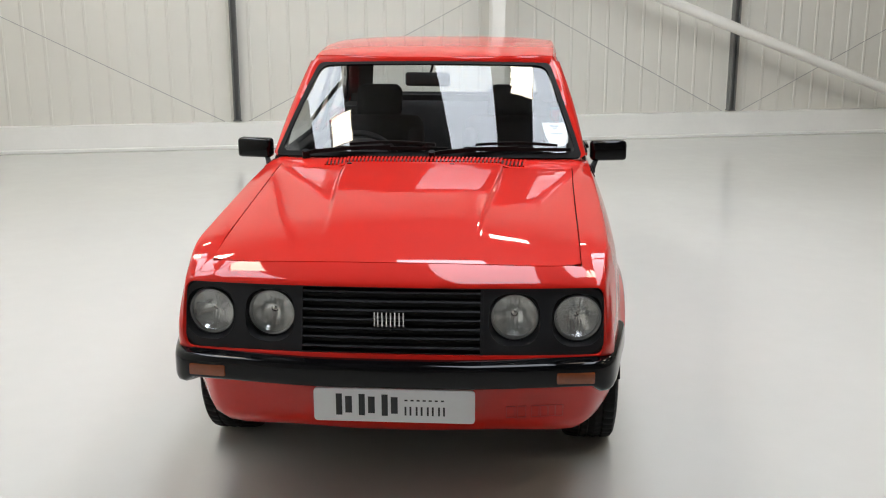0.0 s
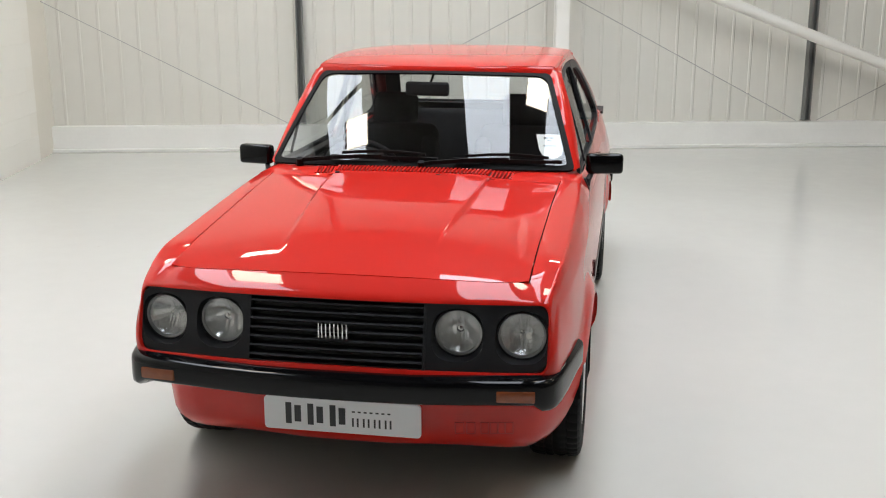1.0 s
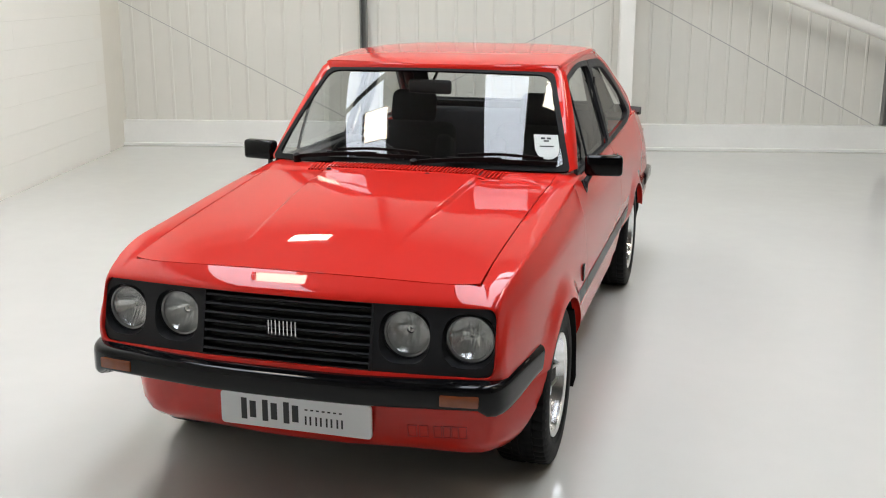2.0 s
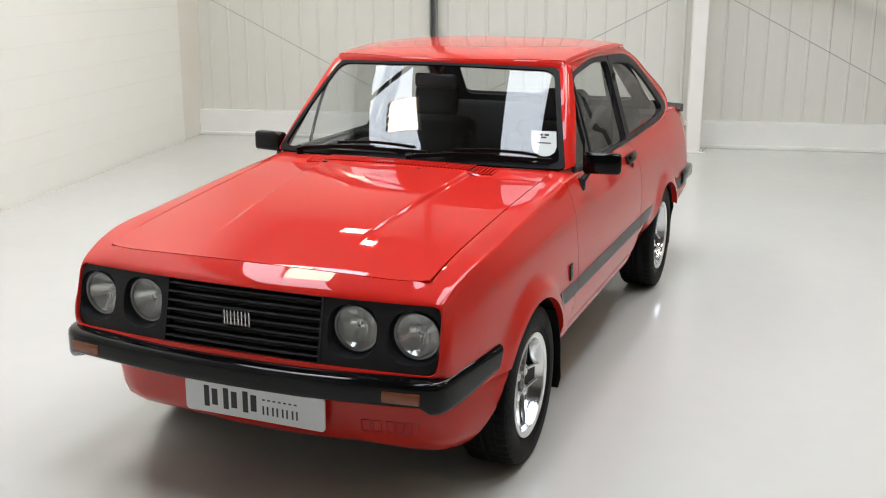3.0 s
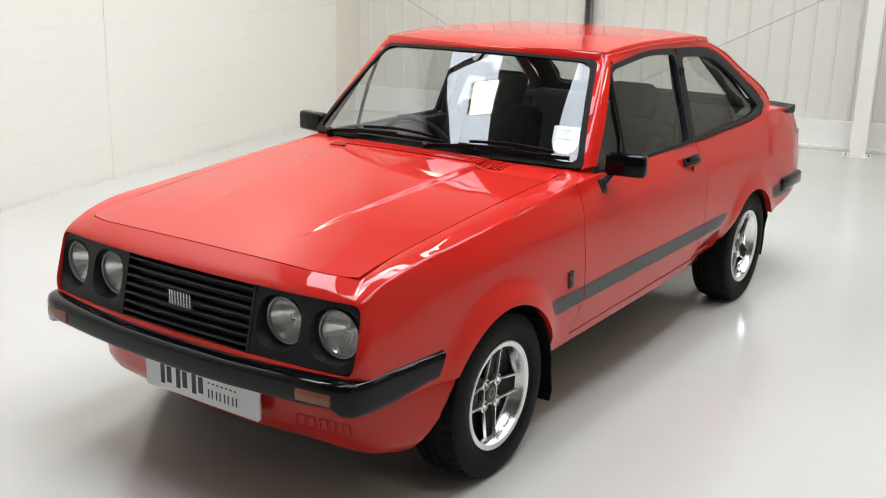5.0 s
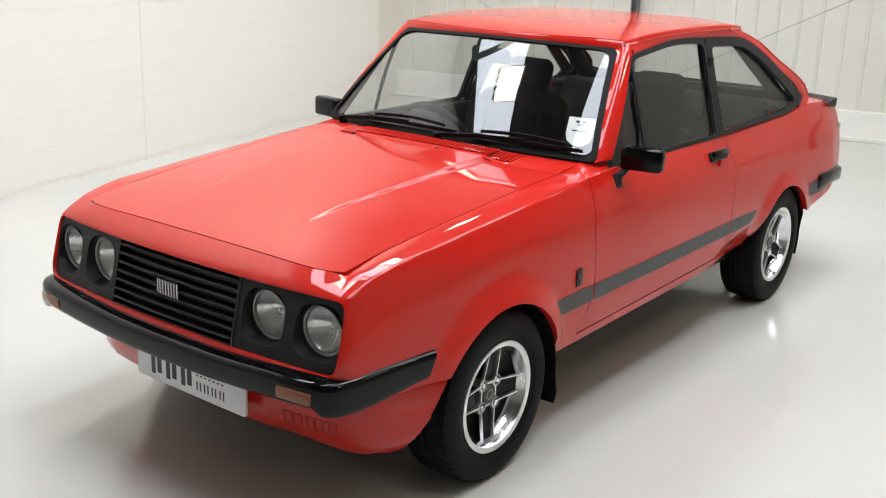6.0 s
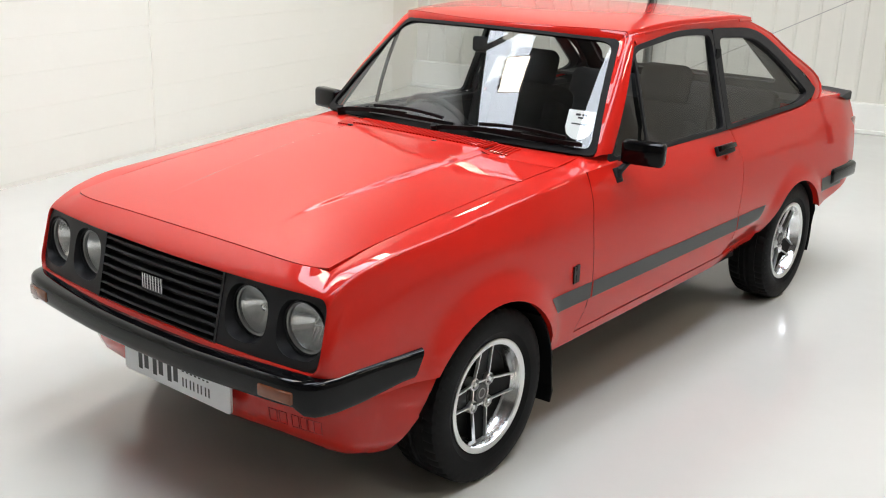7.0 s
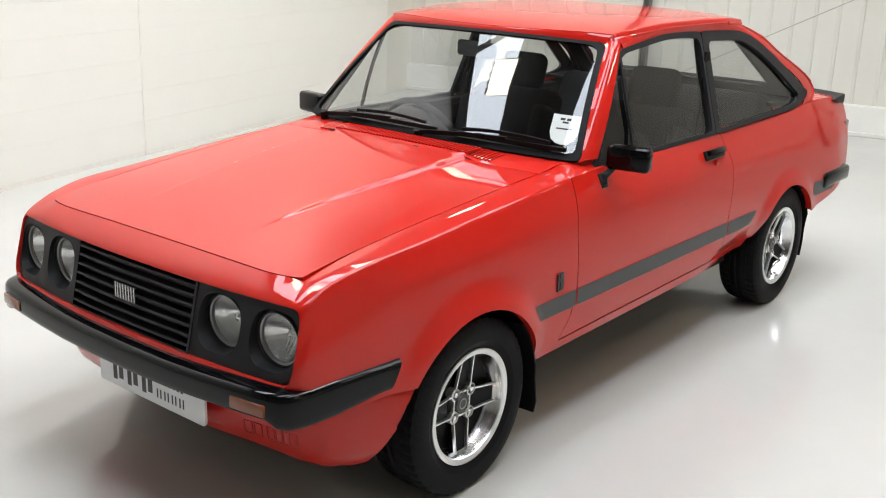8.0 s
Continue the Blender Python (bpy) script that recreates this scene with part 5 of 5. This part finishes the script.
# wheel housings, mud flaps, underside
for s in (1, -1):
    for c in (0.0, BASE):
        rows, far, radius = [], 0.94 if c == 0 else 0.97, ARCHES[c] + 0.004
        rim_line = []
        for k in range(25):
            a = math.pi * lerp(-0.1, far, k / 24)
            y, z = c + radius * math.cos(a), 0.272 + radius * math.sin(a)
            edge = 0.748 if c == 0 else min(0.760, side_x(y, max(z, 0.33)) - 0.012)
            rows.append([(s * edge, y, z), (s * 0.60, y, z), (s * 0.44, y, z)])
            rim_line.append((s * 0.44, y, z))
        part("wheel_housing", join(rows_mesh(rows), (rim_line, [tuple(range(25))])), RUBBER_SHADE, car, "dark wheel housing")
        rows = []
        for k in range(9):
            z = lerp(0.50 if c == 0 else 0.46, 0.150, k / 8)
            y = c + ARCHES[c] - 0.010 + 0.02 * smooth01(0.3, 0.15, z)
            if z > 0.36:
                y = c + math.sqrt(max(ARCHES[c] ** 2 - (z - 0.272) ** 2, 0.01)) - 0.008
            rows.append([(s * (x if c == 0 else x - 0.030), y + 0.006 * math.sin(9 * x), z) for x in (0.575, 0.61, 0.65, 0.69, 0.725, 0.758 - 0.010 * smooth01(0.17, 0.15, z))])
        flap = part("mud_flap", rows_mesh(rows), RUBBER_SHADE, car, "black rubber mud flap")
        thicken(flap, 0.007, 0.0)
part("underbody", join(box(-0.46, 0.46, -0.40, 2.95, 0.235, 0.27), box(-0.64, 0.64, 0.36, 2.03, 0.275, 0.30)), RUBBER_SHADE, car, "dark underside", smooth=0)
part("exhaust", rod([(0.25, 2.2, 0.25), (0.25, 3.2, 0.25)], 0.022, 12), STEEL_DARK, car)
part("engine_bay", box(-0.56, 0.56, -0.55, 0.42, 0.50, 0.70), RUBBER_SHADE, car, "dark engine bay behind the grille", smooth=0)
part("bulkhead", box(-0.60, 0.60, 0.42, 0.46, 0.3, 0.88), RUBBER_SHADE, car, "dark bulkhead behind the engine", smooth=0)
part("radiator_panel", box(-0.50, 0.50, -0.40, -0.36, 0.25, 0.52), RUBBER_SHADE, car, "dark panel behind the air dam", smooth=0)

# ---- cabin ----
for s, d in ((1, doors[0]), (-1, doors[1])):
    trim = join(box(0.625, 0.640, 0.62, 2.55, 0.30, 0.885))
    top = strip_bar([(0.650, y, 0.897) for y in (0.70, 1.2, 1.8, 2.5)], 0.030, 0.055)
    for nm, q in (("door_trim", trim), ("trim_cap", top)):
        part(nm, q if s > 0 else mirrored(q), VINYL, car, "black vinyl side trim", smooth=0, bevel=0.008)
dash_rows = []
for j in range(25):
    x = lerp(-0.625, 0.625, j / 24)
    hood = math.exp(-((x + 0.34) / 0.17) ** 4) * 0.03
    dash_rows.append([(x, 0.66, 0.915), (x, 0.72, 0.925 + hood * 0.3), (x, 0.82, 0.922 + hood), (x, 0.90, 0.905 + hood), (x, 0.925, 0.87 + hood), (x, 0.90, 0.80), (x, 0.88, 0.68), (x, 0.80, 0.60)])
dash = thicken(part("dashboard", rows_mesh(dash_rows, ref=(0, 0.7, 0.7)), VINYL, car, "black moulded dashboard"), 0.01)


# rounded hood over the dials
hood_rows = []
for k in range(9):
    y = lerp(0.74, 0.915, k / 8)
    top = lerp(0.925, 0.985, smooth01(0.70, 0.90, y))
    wide = lerp(0.085, 0.115, k / 8)
    hood_rows.append([(-0.31 + wide * math.cos(a), y, 0.90 + (top - 0.90) * math.sin(a) ** 0.8) for a in (math.pi * j / 16 for j in range(17))])
thicken(part("instrument_hood", rows_mesh(hood_rows, ref=(-0.31, 0.85, 0.85)), VINYL, dash, "black hood over the dials", smooth=60), 0.008)


def torus(major, minor, n=48, m=12):
    rows = []
    for i in range(n + 1):
        a = 2 * math.pi * i / n
        rows.append([((major + minor * math.cos(2 * math.pi * k / m)) * math.cos(a), (major + minor * math.cos(2 * math.pi * k / m)) * math.sin(a), minor * math.sin(2 * math.pi * k / m)) for k in range(m)])
    return rows_mesh(rows, closed=True)


sm = Matrix.Translation((-0.345, 1.05, 0.845)) @ Matrix.Rotation(radians(-60), 4, "X")
steering = part("steering_wheel", moved(torus(0.178, 0.014), sm), VINYL, car, "black three-spoke steering wheel", smooth=60)
for a in (0, 180, 270):
    part("wheel_spoke", moved(box(0.03, 0.17, -0.016, 0.016, -0.026, -0.020), sm @ Matrix.Rotation(radians(a), 4, "Z")), SPOKE, steering, smooth=0)
part("wheel_hub", moved(moved(turned([(-0.03, 0.055), (0.0, 0.052), (0.01, 0.045), (0.012, 0.001)], 28), Matrix.Rotation(radians(-90), 4, "Y")), sm @ Matrix.Translation((0, 0, -0.012))), VINYL, steering)
part("steering_column", rod([tuple(sm @ Vector((0, 0, -0.03))), (-0.345, 0.80, 0.78)], 0.032, 14), VINYL, steering)


def cushion(size, radius, m):
    bm = rounded_box(size, radius, 4)
    bmesh.ops.transform(bm, matrix=m, verts=bm.verts)
    return bm


for s in (1, -1):
    seat = part("front_seat", cushion((0.48, 0.50, 0.15), 0.05, Matrix.Translation((s * 0.345, 1.38, 0.50)) @ Matrix.Rotation(radians(8), 4, "X")), CLOTH, car, "black cloth bucket seat with headrest", smooth=60)
    lean = Matrix.Translation((s * 0.345, 1.66, 0.72)) @ Matrix.Rotation(radians(-17), 4, "X")
    part("seat_back", cushion((0.47, 0.13, 0.56), 0.055, lean), CLOTH, seat, smooth=60)
    for e in (-1, 1):
        part("side_bolster", cushion((0.075, 0.18, 0.44), 0.034, lean @ Matrix.Translation((e * 0.205, -0.045, -0.02))), CLOTH, seat, smooth=60)
    part("headrest", cushion((0.24, 0.09, 0.18), 0.045, lean @ Matrix.Translation((0, 0.0, 0.355))), CLOTH, seat, smooth=60)
    for e in (-0.06, 0.06):
        part("headrest_post", rod([tuple(lean @ Vector((e, 0, 0.26))), tuple(lean @ Vector((e, 0, 0.33)))], 0.006, 8), CHROME, seat)
rear = part("rear_seat", cushion((1.16, 0.50, 0.16), 0.05, Matrix.Translation((0, 2.18, 0.50))), CLOTH, car, "black cloth rear bench", smooth=60)
part("seat_back", cushion((1.16, 0.13, 0.50), 0.05, Matrix.Translation((0, 2.44, 0.74)) @ Matrix.Rotation(radians(-20), 4, "X")), CLOTH, rear, smooth=60)
part("parcel_shelf", box(-0.668, 0.668, 2.47, 2.738, 0.935, 0.952), VINYL, car, "black rear parcel shelf", smooth=0, bevel=0.004)
part("cabin_floor", box(-0.62, 0.62, 0.46, 2.50, 0.302, 0.33), CLOTH, car, "black carpet", smooth=0)
# lining between the shelf and the rear pillars
for s in (1, -1):
    q = box(0.575, 0.645, 2.722, 2.737, 0.93, 1.0)
    part("rear_side_lining", q if s > 0 else mirrored(q), VINYL, car, "black lining beside the rear shelf", smooth=0)
# inner mirror and sun visors
inner_m = part("inner_mirror", cushion((0.205, 0.03, 0.062), 0.014, Matrix.Translation((-0.022, 0.965, 1.243)) @ Matrix.Rotation(radians(-8), 4, "Z")), BLACK, car, "black rear-view mirror on a stalk", smooth=60)
part("mirror_stalk", rod([(-0.012, 0.970, 1.262), (-0.005, 1.00, 1.290), (0.0, 1.05, 1.33)], 0.006, 8), CHROME, inner_m)
for s in (1, -1):
    part("sun_visor", cushion((0.40, 0.13, 0.016), 0.007, Matrix.Translation((s * 0.27, 1.105, 1.322)) @ Matrix.Rotation(radians(14), 4, "X")), VINYL, car, "folded sun visor", smooth=60)
    belt_strap = strip_bar([(s * 0.60, 1.72, 1.24), (s * 0.605, 1.70, 1.05), (s * 0.61, 1.68, 0.80), (s * 0.60, 1.66, 0.50)], 0.045, 0.004, (0, 1, 0))
    part("seat_belt", belt_strap, RUBBER_SHADE, car, "black seat belt on the pillar", smooth=0)
    pil = strip_bar([(s * 0.655, 1.705, 0.90), (s * 0.585, 1.742, 1.10), (s * 0.535, 1.755, 1.31)], 0.07, 0.02, (0, 1, 0))
    part("pillar_trim", pil, VINYL, car, "black centre pillar trim", smooth=0)
rows = [[tuple(Vector((u * (gutter_x(y) - 0.02), y, lerp(crown_z(y), gutter_z(y), abs(u) ** 3) - 0.028)) ) for u in (lerp(-1, 1, j / 12) for j in range(13))] for y in (lerp(1.06, 2.25, k / 12) for k in range(13))]
part("headlining", rows_mesh(rows), VINYL, car, "dark headlining")

# white dealer card inside the screen's corner
outline = [(-0.055, 0.052), (-0.055, -0.02), (-0.045, -0.046), (-0.022, -0.062), (0.0, -0.066), (0.022, -0.062), (0.045, -0.046), (0.055, -0.02), (0.055, 0.052)]
o = Vector(screen(0.878, 0.250, -0.004))
ex = (Vector(screen(0.90, 0.245, -0.004)) - Vector(screen(0.82, 0.245, -0.004))).normalized()
ez = (Vector(screen(0.862, 0.32, -0.004)) - Vector(screen(0.862, 0.17, -0.004))).normalized()
nz = ex.cross(ez)
v = [tuple(o + ex * a * 0.92 + ez * c * 1.05) for a, c in outline] + [tuple(o + ex * a * 0.92 + ez * c * 1.05 - nz * 0.002) for a, c in outline]
n = len(outline)
card = part("screen_card", (v, [tuple(range(n)), tuple(2 * n - 1 - k for k in range(n))] + [(k, n + k, n + (k + 1) % n, (k + 1) % n) for k in range(n)]), CARD, windscreen, "white shield-shaped card inside the windscreen", smooth=0)
marks_v = []
for a0, a1, c0, c1 in ((-0.022, -0.004, 0.030, 0.040), (0.002, 0.020, 0.030, 0.040), (-0.012, 0.010, 0.018, 0.026), (-0.030, 0.028, -0.008, -0.002)):
    q = [tuple(o + ex * a + ez * c + nz * 0.0012) for a, c in ((a0, c0), (a1, c0), (a1, c1), (a0, c1))]
    marks_v.append((q, [(0, 1, 2, 3)]))
part("card_print", join(*marks_v), INK, card, "dark printed marks", smooth=0)


# ---- block courses of the side wall, last ----
COURSE, LENGTH = 0.225, 0.44
block_bm = bmesh.new()
bmesh.ops.create_cube(block_bm, size=1.0)
bmesh.ops.scale(block_bm, vec=(0.020, LENGTH, COURSE - 0.0022), verts=block_bm.verts)
bmesh.ops.bevel(block_bm, geom=[e for e in block_bm.edges if all(v.co.x > 0 for v in e.verts) and abs(e.verts[0].co.z - e.verts[1].co.z) < 0.001], offset=0.0012, segments=1, affect="EDGES")
block_me = bpy.data.meshes.new("block")
block_bm.to_mesh(block_me)
block_bm.free()
block_me.materials.append(BLOCK)
rng = random.Random(5)
rest = []
for c in range(24):
    z = 0.028 + COURSE * (c + 0.5)
    for k in range(42):
        v = 0.605 + LENGTH * (k + 0.5) + (LENGTH / 2 if c % 2 else 0)
        if v + LENGTH / 2 > DEEP:
            continue
        if c < 9 and v < 11.5:
            b = new("block", block_me)
            b.parent = wall_left
            b.matrix_local = HALL @ Matrix.Translation((-0.012 + rng.uniform(-0.0001, 0.0001), v, z))
        else:
            rest.append(box(-0.022, -0.002, v - 0.2196, v + 0.2196, z - 0.1095, z + 0.1095))
tagged(hall_part("block_rest", join(*rest), BLOCK, wall_left), kind="stuff")
joint = hall_part("movement_joint", box(-0.01, 0.0035, 4.272, 4.292, 0.0, HIGH), MORTAR, wall_left, "upright sealed joint in the blockwork")
